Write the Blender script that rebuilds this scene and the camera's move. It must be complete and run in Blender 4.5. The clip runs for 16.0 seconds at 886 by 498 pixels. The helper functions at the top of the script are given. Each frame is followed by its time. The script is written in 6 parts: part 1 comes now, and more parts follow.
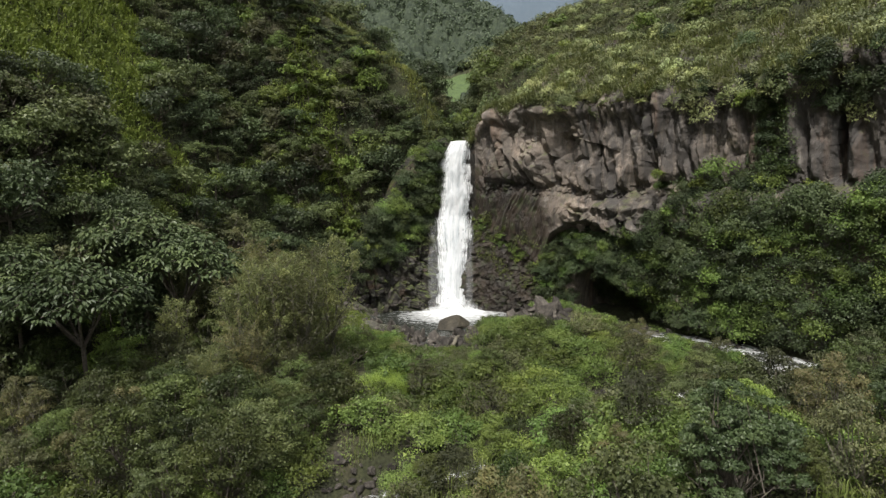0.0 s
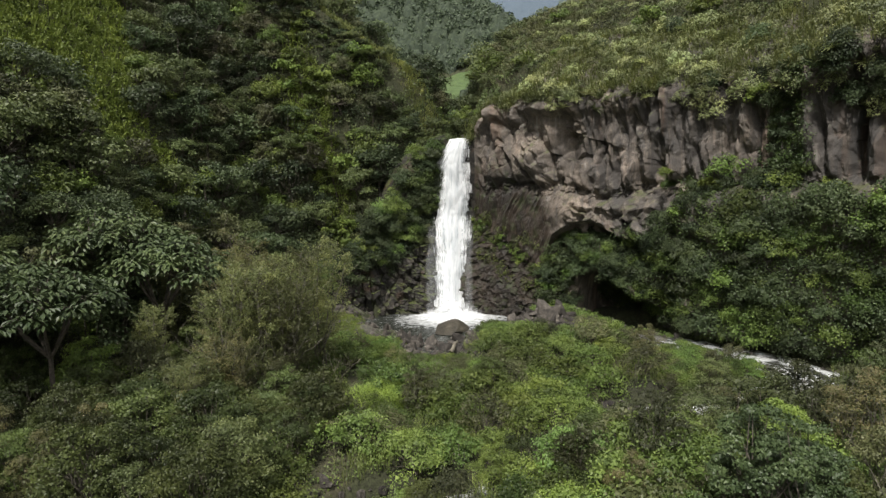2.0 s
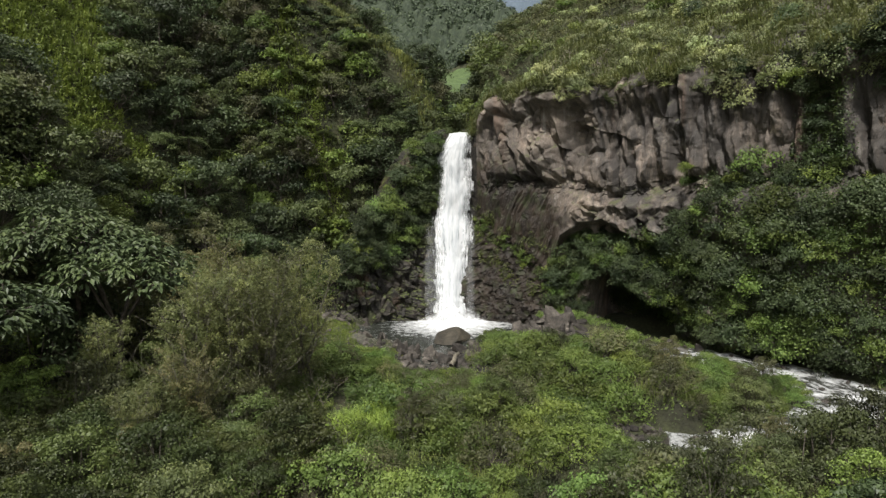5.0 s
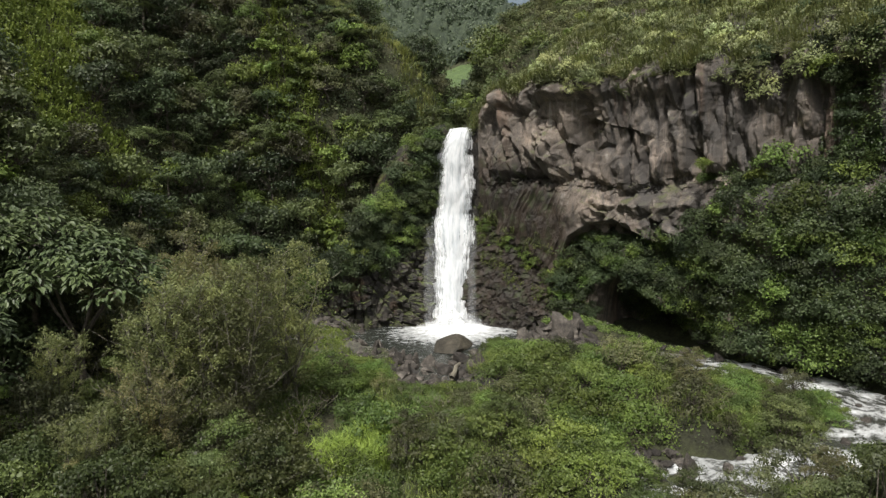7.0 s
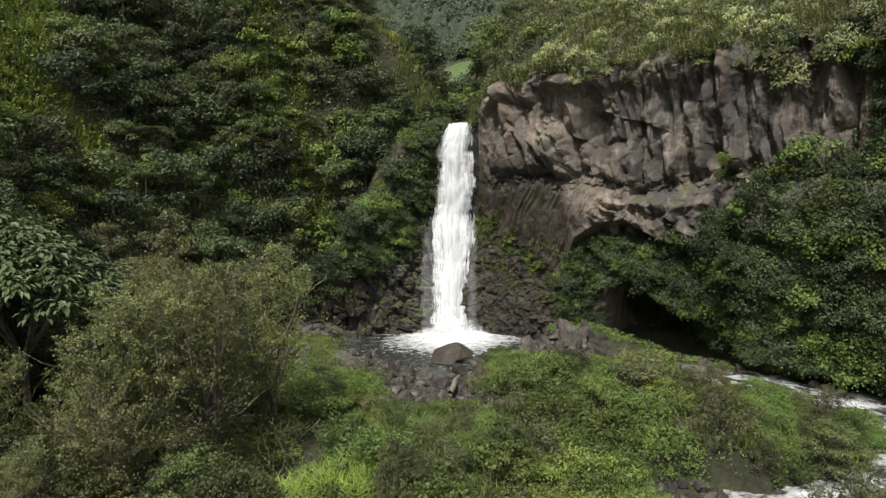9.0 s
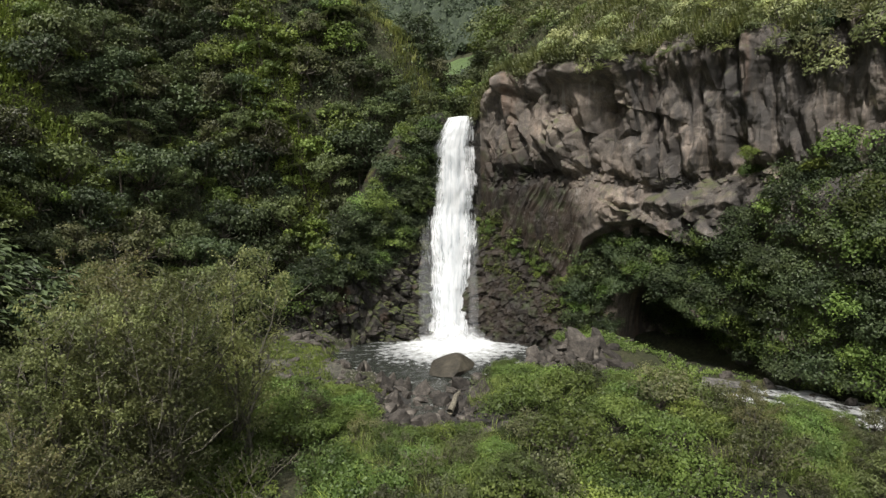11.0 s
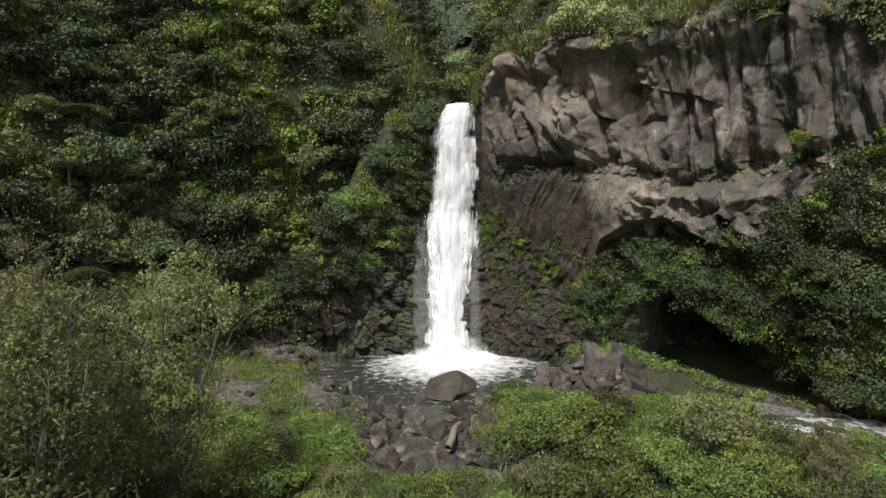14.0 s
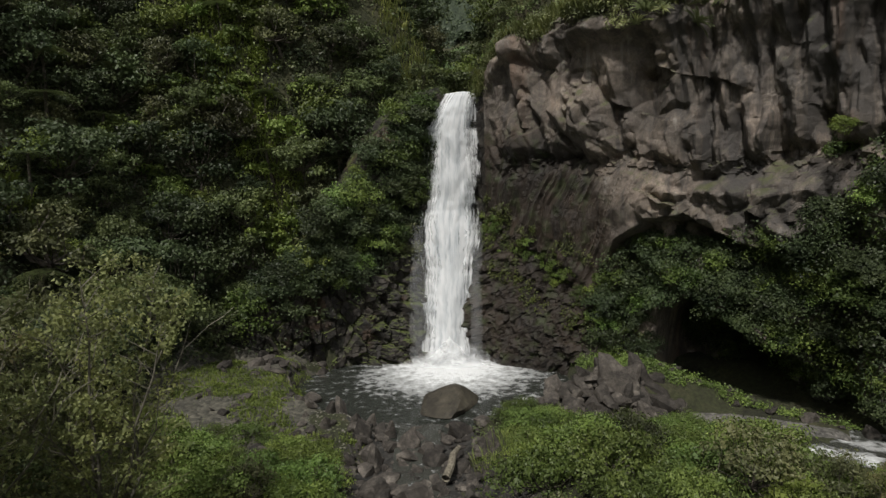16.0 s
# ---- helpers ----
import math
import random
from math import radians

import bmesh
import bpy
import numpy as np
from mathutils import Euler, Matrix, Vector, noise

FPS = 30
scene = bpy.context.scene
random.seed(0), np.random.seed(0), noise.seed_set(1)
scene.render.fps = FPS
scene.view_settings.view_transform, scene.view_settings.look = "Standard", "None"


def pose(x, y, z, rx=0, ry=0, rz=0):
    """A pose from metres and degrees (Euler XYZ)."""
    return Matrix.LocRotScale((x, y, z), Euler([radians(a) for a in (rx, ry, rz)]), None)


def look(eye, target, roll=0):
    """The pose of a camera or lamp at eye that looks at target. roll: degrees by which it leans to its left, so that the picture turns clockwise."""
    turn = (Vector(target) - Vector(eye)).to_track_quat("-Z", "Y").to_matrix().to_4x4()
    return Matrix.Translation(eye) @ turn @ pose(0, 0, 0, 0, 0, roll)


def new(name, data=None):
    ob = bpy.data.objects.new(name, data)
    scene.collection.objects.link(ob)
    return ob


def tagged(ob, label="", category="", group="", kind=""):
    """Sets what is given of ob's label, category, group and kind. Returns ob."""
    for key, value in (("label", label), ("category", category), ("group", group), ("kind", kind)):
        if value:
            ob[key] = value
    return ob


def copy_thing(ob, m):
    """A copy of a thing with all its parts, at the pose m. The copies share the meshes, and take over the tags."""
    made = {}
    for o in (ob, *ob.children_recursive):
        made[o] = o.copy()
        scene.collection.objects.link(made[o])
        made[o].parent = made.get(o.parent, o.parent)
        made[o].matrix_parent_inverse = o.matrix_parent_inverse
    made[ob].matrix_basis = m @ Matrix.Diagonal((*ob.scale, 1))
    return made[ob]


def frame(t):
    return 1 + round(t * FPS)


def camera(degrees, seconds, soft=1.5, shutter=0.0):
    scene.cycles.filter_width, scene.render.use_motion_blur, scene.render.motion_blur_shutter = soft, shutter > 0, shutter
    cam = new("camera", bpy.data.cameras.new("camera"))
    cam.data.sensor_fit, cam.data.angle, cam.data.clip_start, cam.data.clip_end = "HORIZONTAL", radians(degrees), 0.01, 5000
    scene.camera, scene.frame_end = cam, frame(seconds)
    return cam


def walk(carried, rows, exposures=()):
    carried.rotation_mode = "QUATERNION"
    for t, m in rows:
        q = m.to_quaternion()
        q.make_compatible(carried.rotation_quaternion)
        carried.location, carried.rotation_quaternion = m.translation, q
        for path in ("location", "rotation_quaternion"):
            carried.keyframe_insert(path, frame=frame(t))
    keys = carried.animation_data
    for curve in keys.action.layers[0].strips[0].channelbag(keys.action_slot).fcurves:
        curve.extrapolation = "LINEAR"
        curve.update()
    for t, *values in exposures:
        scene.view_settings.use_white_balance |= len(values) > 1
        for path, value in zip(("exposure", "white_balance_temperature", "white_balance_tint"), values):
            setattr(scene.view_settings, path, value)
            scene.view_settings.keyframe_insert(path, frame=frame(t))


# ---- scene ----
cam = camera(74.1, 16.0, soft=1.4)
METRES, EYE, TILT, LEAN, TURN = 31.6, 12.5, 0.0, 0.0, 0.0
ROWS = [
    (0.0, 0.0, 0.0, 0.0, -0.13, -4.84, 1.54),
    (0.5, 0.0021, 0.0186, -0.0001, -0.14, -4.86, 1.54),
    (1.0, 0.004, 0.0394, -0.0003, -0.14, -4.86, 1.54),
    (1.5, 0.0054, 0.0621, -0.0011, -0.14, -4.85, 1.54),
    (2.0, 0.0065, 0.0865, -0.0018, -0.14, -4.85, 1.54),
    (2.5, 0.0073, 0.1122, -0.0026, -0.14, -4.85, 1.54),
    (3.0, 0.0078, 0.1392, -0.0035, -0.14, -4.87, 1.54),
    (3.5, 0.0076, 0.1671, -0.0046, -0.14, -4.87, 1.54),
    (4.0, 0.008, 0.1959, -0.0062, -0.13, -4.85, 1.53),
    (6.5, 0.0095, 0.3492, -0.0127, -0.09, -4.85, 1.54),
    (7.0, 0.0096, 0.3813, -0.0142, -0.09, -4.83, 1.53),
    (7.5, 0.0106, 0.4137, -0.0153, -0.09, -4.83, 1.54),
    (8.0, 0.012, 0.4464, -0.0171, -0.09, -4.8, 1.55),
    (8.5, 0.0135, 0.4796, -0.0185, -0.1, -4.8, 1.56),
    (9.0, 0.015, 0.513, -0.0196, -0.11, -4.78, 1.58),
    (11.5, 0.019, 0.6826, -0.0249, -0.11, -4.81, 1.65),
    (12.0, 0.0205, 0.7172, -0.0269, -0.11, -4.8, 1.67),
    (12.5, 0.0217, 0.7524, -0.0286, -0.11, -4.8, 1.68),
    (13.0, 0.0229, 0.7882, -0.031, -0.13, -4.79, 1.69),
    (13.5, 0.024, 0.8251, -0.0339, -0.13, -4.78, 1.7),
    (14.0, 0.0246, 0.8628, -0.0361, -0.13, -4.79, 1.72),
    (14.5, 0.0254, 0.9019, -0.0393, -0.13, -4.78, 1.72),
    (15.0, 0.0264, 0.9413, -0.0421, -0.12, -4.8, 1.72),
    (15.5, 0.0276, 0.9781, -0.0434, -0.1, -4.8, 1.72),
    (16.0, 0.0294, 0.998, -0.0465, -0.09, -4.78, 1.71),
]
walk(cam, [(t, pose(0, 0, EYE, TILT, LEAN, TURN) @ pose(METRES * x, METRES * y, METRES * z, 90 + pitch, roll, yaw)) for t, x, y, z, yaw, pitch, roll in ROWS],
     exposures=[(0.0, 0.18), (15.4, 0.18), (16.0, -0.54)])

# ---- sky and sun ----
SUN_ELEV, SUN_AZ = 57.0, 201.0     # degrees; azimuth clockwise from +y, where the sun stands
world = bpy.data.worlds.new("sky")
scene.world = world
world.use_nodes = True
wn, wl = world.node_tree.nodes, world.node_tree.links
wn.clear()
sky = wn.new("ShaderNodeTexSky")
sky.sky_type, sky.sun_disc = "NISHITA", False
sky.sun_elevation, sky.sun_rotation = radians(SUN_ELEV), radians(SUN_AZ)
sky.air_density, sky.dust_density = 1.0, 2.0
sky_bg = wn.new("ShaderNodeBackground")
sky_bg.inputs["Strength"].default_value = 0.10
cloud_bg = wn.new("ShaderNodeBackground")
cloud_bg.inputs["Color"].default_value = (1.0, 0.985, 0.95, 1)
cloud_bg.inputs["Strength"].default_value = 1.1
coord = wn.new("ShaderNodeTexCoord")
cloud = wn.new("ShaderNodeTexNoise")
cloud.inputs["Scale"].default_value, cloud.inputs["Detail"].default_value = 2.2, 6.0
ramp = wn.new("ShaderNodeValToRGB")
ramp.color_ramp.elements[0].position, ramp.color_ramp.elements[1].position = 0.36, 0.56
mix = wn.new("ShaderNodeMixShader")
out = wn.new("ShaderNodeOutputWorld")
wl.new(coord.outputs["Generated"], cloud.inputs["Vector"])
wl.new(cloud.outputs["Fac"], ramp.inputs["Fac"])
wl.new(sky.outputs["Color"], sky_bg.inputs["Color"])
wl.new(ramp.outputs["Color"], mix.inputs["Fac"])
wl.new(sky_bg.outputs["Background"], mix.inputs[1])
wl.new(cloud_bg.outputs["Background"], mix.inputs[2])
wl.new(mix.outputs["Shader"], out.inputs["Surface"])
sun = new("sun", bpy.data.lights.new("sun", "SUN"))
sun.data.energy, sun.data.angle, sun.data.color = 4.5, radians(2.5), (1.0, 0.96, 0.90)
az, el = radians(SUN_AZ), radians(SUN_ELEV)
sun.matrix_world = look(Vector((math.sin(az) * math.cos(el), math.cos(az) * math.cos(el), math.sin(el))) * 200, (0, 0, 0))

# ---- numeric helpers ----
rng = np.random.default_rng(7)


def hash01(ix, iy, iz, seed=0):
    h = (ix.astype(np.int64) * 374761393 + iy.astype(np.int64) * 668265263 + iz.astype(np.int64) * 2147483647 + seed * 1274126177) & 0xFFFFFFFF
    h = ((h ^ (h >> 13)) * 1274126177) & 0xFFFFFFFF
    h = ((h ^ (h >> 16)) * 2246822519) & 0xFFFFFFFF
    return ((h ^ (h >> 15)) & 0xFFFFFF) / float(0x1000000)


def vnoise(x, y, z=None, seed=0):
    """Smooth value noise, -1 to 1."""
    x, y = np.asarray(x, float), np.asarray(y, float)
    z = np.zeros_like(x) if z is None else np.asarray(z, float)
    ix, iy, iz = np.floor(x), np.floor(y), np.floor(z)
    fx, fy, fz = x - ix, y - iy, z - iz
    fx, fy, fz = fx * fx * (3 - 2 * fx), fy * fy * (3 - 2 * fy), fz * fz * (3 - 2 * fz)
    total = 0
    for a in (0, 1):
        for b in (0, 1):
            for c in (0, 1):
                w = (fx if a else 1 - fx) * (fy if b else 1 - fy) * (fz if c else 1 - fz)
                total = total + w * hash01(ix + a, iy + b, iz + c, seed)
    return total * 2 - 1


def fbm(x, y, z=None, octaves=4, seed=0):
    total, amp, f = 0, 0.5, 1.0
    for o in range(octaves):
        total = total + amp * vnoise(np.asarray(x) * f, np.asarray(y) * f, None if z is None else np.asarray(z) * f, seed + o)
        amp, f = amp * 0.5, f * 2.03
    return total


def cells(x, y, seed=0):
    """Cell pattern: nearest distance, gap to the second nearest, a random number of the nearest cell, and a random tilt of its face."""
    x, y = np.asarray(x, float), np.asarray(y, float)
    ix, iy, iz = np.floor(x), np.floor(y), np.zeros(x.shape)
    f1, f2, who, tilt = np.full(x.shape, 9.0), np.full(x.shape, 9.0), np.zeros(x.shape), np.zeros(x.shape)
    for a in (-1, 0, 1):
        for b in (-1, 0, 1):
            cx, cy = ix + a, iy + b
            px, py = cx + hash01(cx, cy, iz, seed), cy + hash01(cx, cy, iz, seed + 1)
            d = np.hypot(x - px, y - py)
            rid, ta, tb = (hash01(cx, cy, iz, seed + q) for q in (3, 4, 5))
            near = d < f1
            f2 = np.where(near, f1, np.minimum(f2, d))
            who = np.where(near, rid, who)
            tilt = np.where(near, (ta - 0.5) * (x - px) + (tb - 0.5) * (y - py), tilt)
            f1 = np.where(near, d, f1)
    return f1, f2 - f1, who, tilt


def blocks(x, y, seed=0, fall=2.2, flat=0.3, tip=1.2):
    """Crowded flat-topped blocks, each tipped and turned its own way: the highest one shows, so faces meet in clean arrises."""
    x, y = np.asarray(x, float), np.asarray(y, float)
    ix, iy, iz = np.floor(x), np.floor(y), np.zeros(x.shape)
    best = np.full(x.shape, -9.0)
    for a in (-1, 0, 1):
        for b in (-1, 0, 1):
            r = [hash01(ix + a, iy + b, iz, seed + q) for q in range(6)]
            dx, dy = x - ix - a - r[0], y - iy - b - r[1]
            c, s_ = np.cos(r[2] * 1.6 - 0.8), np.sin(r[2] * 1.6 - 0.8)
            side = np.maximum(np.abs(c * dx + s_ * dy), 0.85 * np.abs(c * dy - s_ * dx))
            best = np.maximum(best, r[3] - 0.5 + tip * ((r[4] - 0.5) * dx + (r[5] - 0.5) * dy) - fall * np.clip(side - flat, 0, 2))
    return best


def smooth(a, b, x):
    t = np.clip((np.asarray(x, float) - a) / (b - a), 0, 1)
    return t * t * (3 - 2 * t)


def line_dist(x, y, pts):
    """Distance to a polyline, the side (positive: left of its way) and the running length at the nearest point."""
    best, side, run, s0 = np.full(np.shape(x), 1e9), np.zeros(np.shape(x)), np.zeros(np.shape(x)), 0.0
    for (ax, ay), (bx, by) in zip(pts[:-1], pts[1:]):
        dx, dy = bx - ax, by - ay
        ln = math.hypot(dx, dy)
        t = np.clip(((x - ax) * dx + (y - ay) * dy) / ln ** 2, 0, 1)
        d = np.hypot(x - ax - t * dx, y - ay - t * dy)
        near = d < best
        cross = dx * (y - ay) - dy * (x - ax)
        best, side, run = np.where(near, d, best), np.where(near, np.sign(cross), side), np.where(near, s0 + t * ln, run)
        s0 += ln
    return best, side, run


def make_mesh(name, verts, faces, shade=False):
    """A mesh from an array of places and an array of quads or triangles."""
    me = bpy.data.meshes.new(name)
    verts, faces = np.asarray(verts, np.float32), np.asarray(faces, np.int32)
    k = faces.shape[1]
    me.vertices.add(len(verts))
    me.vertices.foreach_set("co", verts.ravel())
    me.loops.add(faces.size)
    me.loops.foreach_set("vertex_index", faces.ravel())
    me.polygons.add(len(faces))
    me.polygons.foreach_set("loop_start", np.arange(0, faces.size, k, dtype=np.int32))
    me.polygons.foreach_set("use_smooth", np.full(len(faces), shade))
    me.update(calc_edges=True)
    return me


def grid_faces(nu, nv):
    i = (np.arange(nu - 1)[:, None] * nv + np.arange(nv - 1)[None, :]).ravel()
    return np.stack([i, i + nv, i + nv + 1, i + 1], 1)


def part(name, me, material, parent=None, label=""):
    ob = new(name, me)
    me.materials.clear()
    me.materials.append(material)
    ob.parent = parent
    return tagged(ob, label)


# ---- materials ----
def nodes_of(name):
    m = bpy.data.materials.new(name)
    m.use_nodes = True
    n = m.node_tree.nodes
    return m, n, m.node_tree.links, n["Principled BSDF"], n["Material Output"]


def noise_node(n, l, scale, detail=5.0, vec=None, rough=0.6):
    t = n.new("ShaderNodeTexNoise")
    t.inputs["Scale"].default_value, t.inputs["Detail"].default_value, t.inputs["Roughness"].default_value = scale, detail, rough
    if vec is not None:
        l.new(vec, t.inputs["Vector"])
    return t.outputs["Fac"]


def ramp_node(n, l, fac, stops):
    r = n.new("ShaderNodeValToRGB")
    while len(r.color_ramp.elements) < len(stops):
        r.color_ramp.elements.new(0.5)
    for e, (p, c) in zip(r.color_ramp.elements, stops):
        e.position, e.color = p, (*c, 1) if len(c) == 3 else c
    l.new(fac, r.inputs["Fac"])
    return r.outputs["Color"]


def mixc(n, l, fac, a, b, kind="MIX"):
    m = n.new("ShaderNodeMix")
    m.data_type, m.blend_type = "RGBA", kind
    for sock, v in ((m.inputs[0], fac), (m.inputs[6], a), (m.inputs[7], b)):
        if isinstance(v, (int, float)):
            sock.default_value = v
        elif isinstance(v, tuple):
            sock.default_value = (*v, 1)
        else:
            l.new(v, sock)
    return m.outputs[2]


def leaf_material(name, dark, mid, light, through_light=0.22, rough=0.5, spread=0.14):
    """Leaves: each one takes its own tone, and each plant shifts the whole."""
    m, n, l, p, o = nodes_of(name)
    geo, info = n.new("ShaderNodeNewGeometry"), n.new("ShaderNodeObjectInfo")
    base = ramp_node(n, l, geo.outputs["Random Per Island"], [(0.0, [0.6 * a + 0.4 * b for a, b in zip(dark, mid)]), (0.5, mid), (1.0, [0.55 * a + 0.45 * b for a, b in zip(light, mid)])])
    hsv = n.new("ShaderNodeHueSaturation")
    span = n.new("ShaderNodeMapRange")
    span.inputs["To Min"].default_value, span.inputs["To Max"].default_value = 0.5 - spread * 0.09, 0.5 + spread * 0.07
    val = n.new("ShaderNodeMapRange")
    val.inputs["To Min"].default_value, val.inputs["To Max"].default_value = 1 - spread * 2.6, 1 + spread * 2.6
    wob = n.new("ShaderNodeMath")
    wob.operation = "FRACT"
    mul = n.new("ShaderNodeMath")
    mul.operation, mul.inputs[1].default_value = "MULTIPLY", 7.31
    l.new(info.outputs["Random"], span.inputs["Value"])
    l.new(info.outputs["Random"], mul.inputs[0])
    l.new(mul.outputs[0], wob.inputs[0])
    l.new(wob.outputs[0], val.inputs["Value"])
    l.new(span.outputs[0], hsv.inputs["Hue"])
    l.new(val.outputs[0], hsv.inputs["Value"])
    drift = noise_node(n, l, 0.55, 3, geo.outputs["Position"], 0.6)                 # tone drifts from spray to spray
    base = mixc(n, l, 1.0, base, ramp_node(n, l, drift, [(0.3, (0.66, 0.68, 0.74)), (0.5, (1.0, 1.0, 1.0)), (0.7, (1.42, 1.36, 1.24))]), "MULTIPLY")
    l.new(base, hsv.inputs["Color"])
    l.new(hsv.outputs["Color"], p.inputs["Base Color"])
    p.inputs["Roughness"].default_value = rough
    p.inputs["Specular IOR Level"].default_value = 0.3
    tr = n.new("ShaderNodeBsdfTranslucent")
    l.new(hsv.outputs["Color"], tr.inputs["Color"])
    mx = n.new("ShaderNodeMixShader")
    mx.inputs["Fac"].default_value = through_light
    l.new(p.outputs[0], mx.inputs[1])
    l.new(tr.outputs[0], mx.inputs[2])
    l.new(mx.outputs[0], o.inputs["Surface"])
    return m


def rock_material(name, dark, mid, light, wet=0.0, moss=0.0, rust=0.0, vary=0.0):
    m, n, l, p, o = nodes_of(name)
    tc = n.new("ShaderNodeTexCoord").outputs["Object"]
    geo = n.new("ShaderNodeNewGeometry")
    big, fine = noise_node(n, l, 0.6, 6, tc, 0.62), noise_node(n, l, 3.5, 8, tc, 0.7)
    base = ramp_node(n, l, big, [(0.30, dark), (0.5, mid), (0.68, light)])
    grain = ramp_node(n, l, fine, [(0.3, (0.4, 0.4, 0.41)), (0.7, (1.5, 1.47, 1.42))])
    col = mixc(n, l, 1.0, base, grain, "MULTIPLY")
    if vary:                                       # stones differ in tone
        info, span = n.new("ShaderNodeObjectInfo"), n.new("ShaderNodeMapRange")
        span.inputs["To Min"].default_value, span.inputs["To Max"].default_value = 1 - vary, 1 + vary * 1.3
        l.new(info.outputs["Random"], span.inputs["Value"])
        col = mixc(n, l, 1.0, col, span.outputs[0], "MULTIPLY")
    if rust:
        rn = noise_node(n, l, 0.22, 5, tc, 0.6)
        rf = ramp_node(n, l, rn, [(0.56, (0, 0, 0)), (0.7, (rust, rust, rust))])
        col = mixc(n, l, rf, col, (0.16, 0.085, 0.045))
    if moss:
        sep = n.new("ShaderNodeSeparateXYZ")
        l.new(geo.outputs["Normal"], sep.inputs[0])
        mn = noise_node(n, l, 0.9, 6, tc, 0.65)
        add = n.new("ShaderNodeMath")
        add.operation = "MULTIPLY_ADD"
        l.new(sep.outputs["Z"], add.inputs[0])
        add.inputs[1].default_value = 0.35
        l.new(mn, add.inputs[2])
        mf = ramp_node(n, l, add.outputs[0], [(0.70 - 0.15 * moss, (0, 0, 0)), (0.88 - 0.15 * moss, (1, 1, 1))])
        col = mixc(n, l, mf, col, (0.075, 0.095, 0.025))
    l.new(col, p.inputs["Base Color"])
    p.inputs["Roughness"].default_value = 0.85 - 0.55 * wet
    p.inputs["Specular IOR Level"].default_value = 0.35
    bump = n.new("ShaderNodeBump")
    bump.inputs["Strength"].default_value, bump.inputs["Distance"].default_value = 0.7, 0.12
    l.new(noise_node(n, l, 5.0, 9, tc, 0.72), bump.inputs["Height"])
    l.new(bump.outputs[0], p.inputs["Normal"])
    return m


def cliff_material():
    """Volcanic rock: tan and grey faces, dark and pale runs of water stain down the wall, brown iron stains, a little moss on ledges."""
    m, n, l, p, o = nodes_of("grey_brown_volcanic_rock")
    tc = n.new("ShaderNodeTexCoord").outputs["Object"]
    geo = n.new("ShaderNodeNewGeometry")
    base = ramp_node(n, l, noise_node(n, l, 0.16, 5, tc, 0.6), [(0.34, (0.085, 0.077, 0.07)), (0.5, (0.15, 0.128, 0.108)), (0.64, (0.275, 0.228, 0.188))])
    patch = ramp_node(n, l, noise_node(n, l, 0.9, 7, tc, 0.65), [(0.32, (0.62, 0.6, 0.6)), (0.55, (1.0, 1.0, 1.0)), (0.72, (1.4, 1.36, 1.3))])
    col = mixc(n, l, 1.0, base, patch, "MULTIPLY")
    fine = ramp_node(n, l, noise_node(n, l, 5.0, 8, tc, 0.75), [(0.3, (0.66, 0.66, 0.66)), (0.7, (1.3, 1.28, 1.26))])
    col = mixc(n, l, 1.0, col, fine, "MULTIPLY")
    mp = n.new("ShaderNodeMapping")
    mp.inputs["Scale"].default_value = (1.1, 1.1, 0.07)
    l.new(tc, mp.inputs["Vector"])
    run = noise_node(n, l, 1.0, 6, mp.outputs[0], 0.6)
    split, east_gain, dark_run = n.new("ShaderNodeSeparateXYZ"), n.new("ShaderNodeMapRange"), n.new("ShaderNodeMath")   # the dark runs spread eastwards over the ribbed wall, from x 14 to 24
    l.new(tc, split.inputs[0])
    l.new(split.outputs["X"], east_gain.inputs["Value"])
    east_gain.inputs["From Min"].default_value, east_gain.inputs["From Max"].default_value = 14.0, 24.0
    east_gain.inputs["To Min"].default_value, east_gain.inputs["To Max"].default_value = 0.0, 0.16
    l.new(run, dark_run.inputs[0])
    l.new(east_gain.outputs[0], dark_run.inputs[1])
    col = mixc(n, l, ramp_node(n, l, dark_run.outputs[0], [(0.52, (0, 0, 0)), (0.66, (0.7, 0.7, 0.7))]), col, (0.05, 0.047, 0.045))
    col = mixc(n, l, ramp_node(n, l, run, [(0.3, (0.5, 0.5, 0.5)), (0.4, (0, 0, 0))]), col, (0.33, 0.31, 0.28))
    rust = ramp_node(n, l, noise_node(n, l, 0.3, 5, mp.outputs[0], 0.6), [(0.58, (0, 0, 0)), (0.72, (0.5, 0.5, 0.5))])
    col = mixc(n, l, rust, col, (0.17, 0.095, 0.055))
    sep = n.new("ShaderNodeSeparateXYZ")
    l.new(geo.outputs["Normal"], sep.inputs[0])
    mad = n.new("ShaderNodeMath")
    mad.operation = "MULTIPLY_ADD"
    mad.inputs[1].default_value = 0.3
    l.new(sep.outputs["Z"], mad.inputs[0])
    l.new(noise_node(n, l, 0.5, 6, tc, 0.65), mad.inputs[2])
    col = mixc(n, l, ramp_node(n, l, mad.outputs[0], [(0.70, (0, 0, 0)), (0.85, (0.8, 0.8, 0.8))]), col, (0.075, 0.085, 0.03))
    near = n.new("ShaderNodeVectorMath")            # rock kept wet by the spray, and mossy
    near.operation = "DISTANCE"
    near.inputs[1].default_value = (4.5, 83.0, 5.0)
    l.new(tc, near.inputs[0])
    wet = n.new("ShaderNodeMapRange")
    wet.inputs["From Min"].default_value, wet.inputs["From Max"].default_value = 8.0, 16.0
    wet.inputs["To Min"].default_value, wet.inputs["To Max"].default_value = 0.98, -0.25
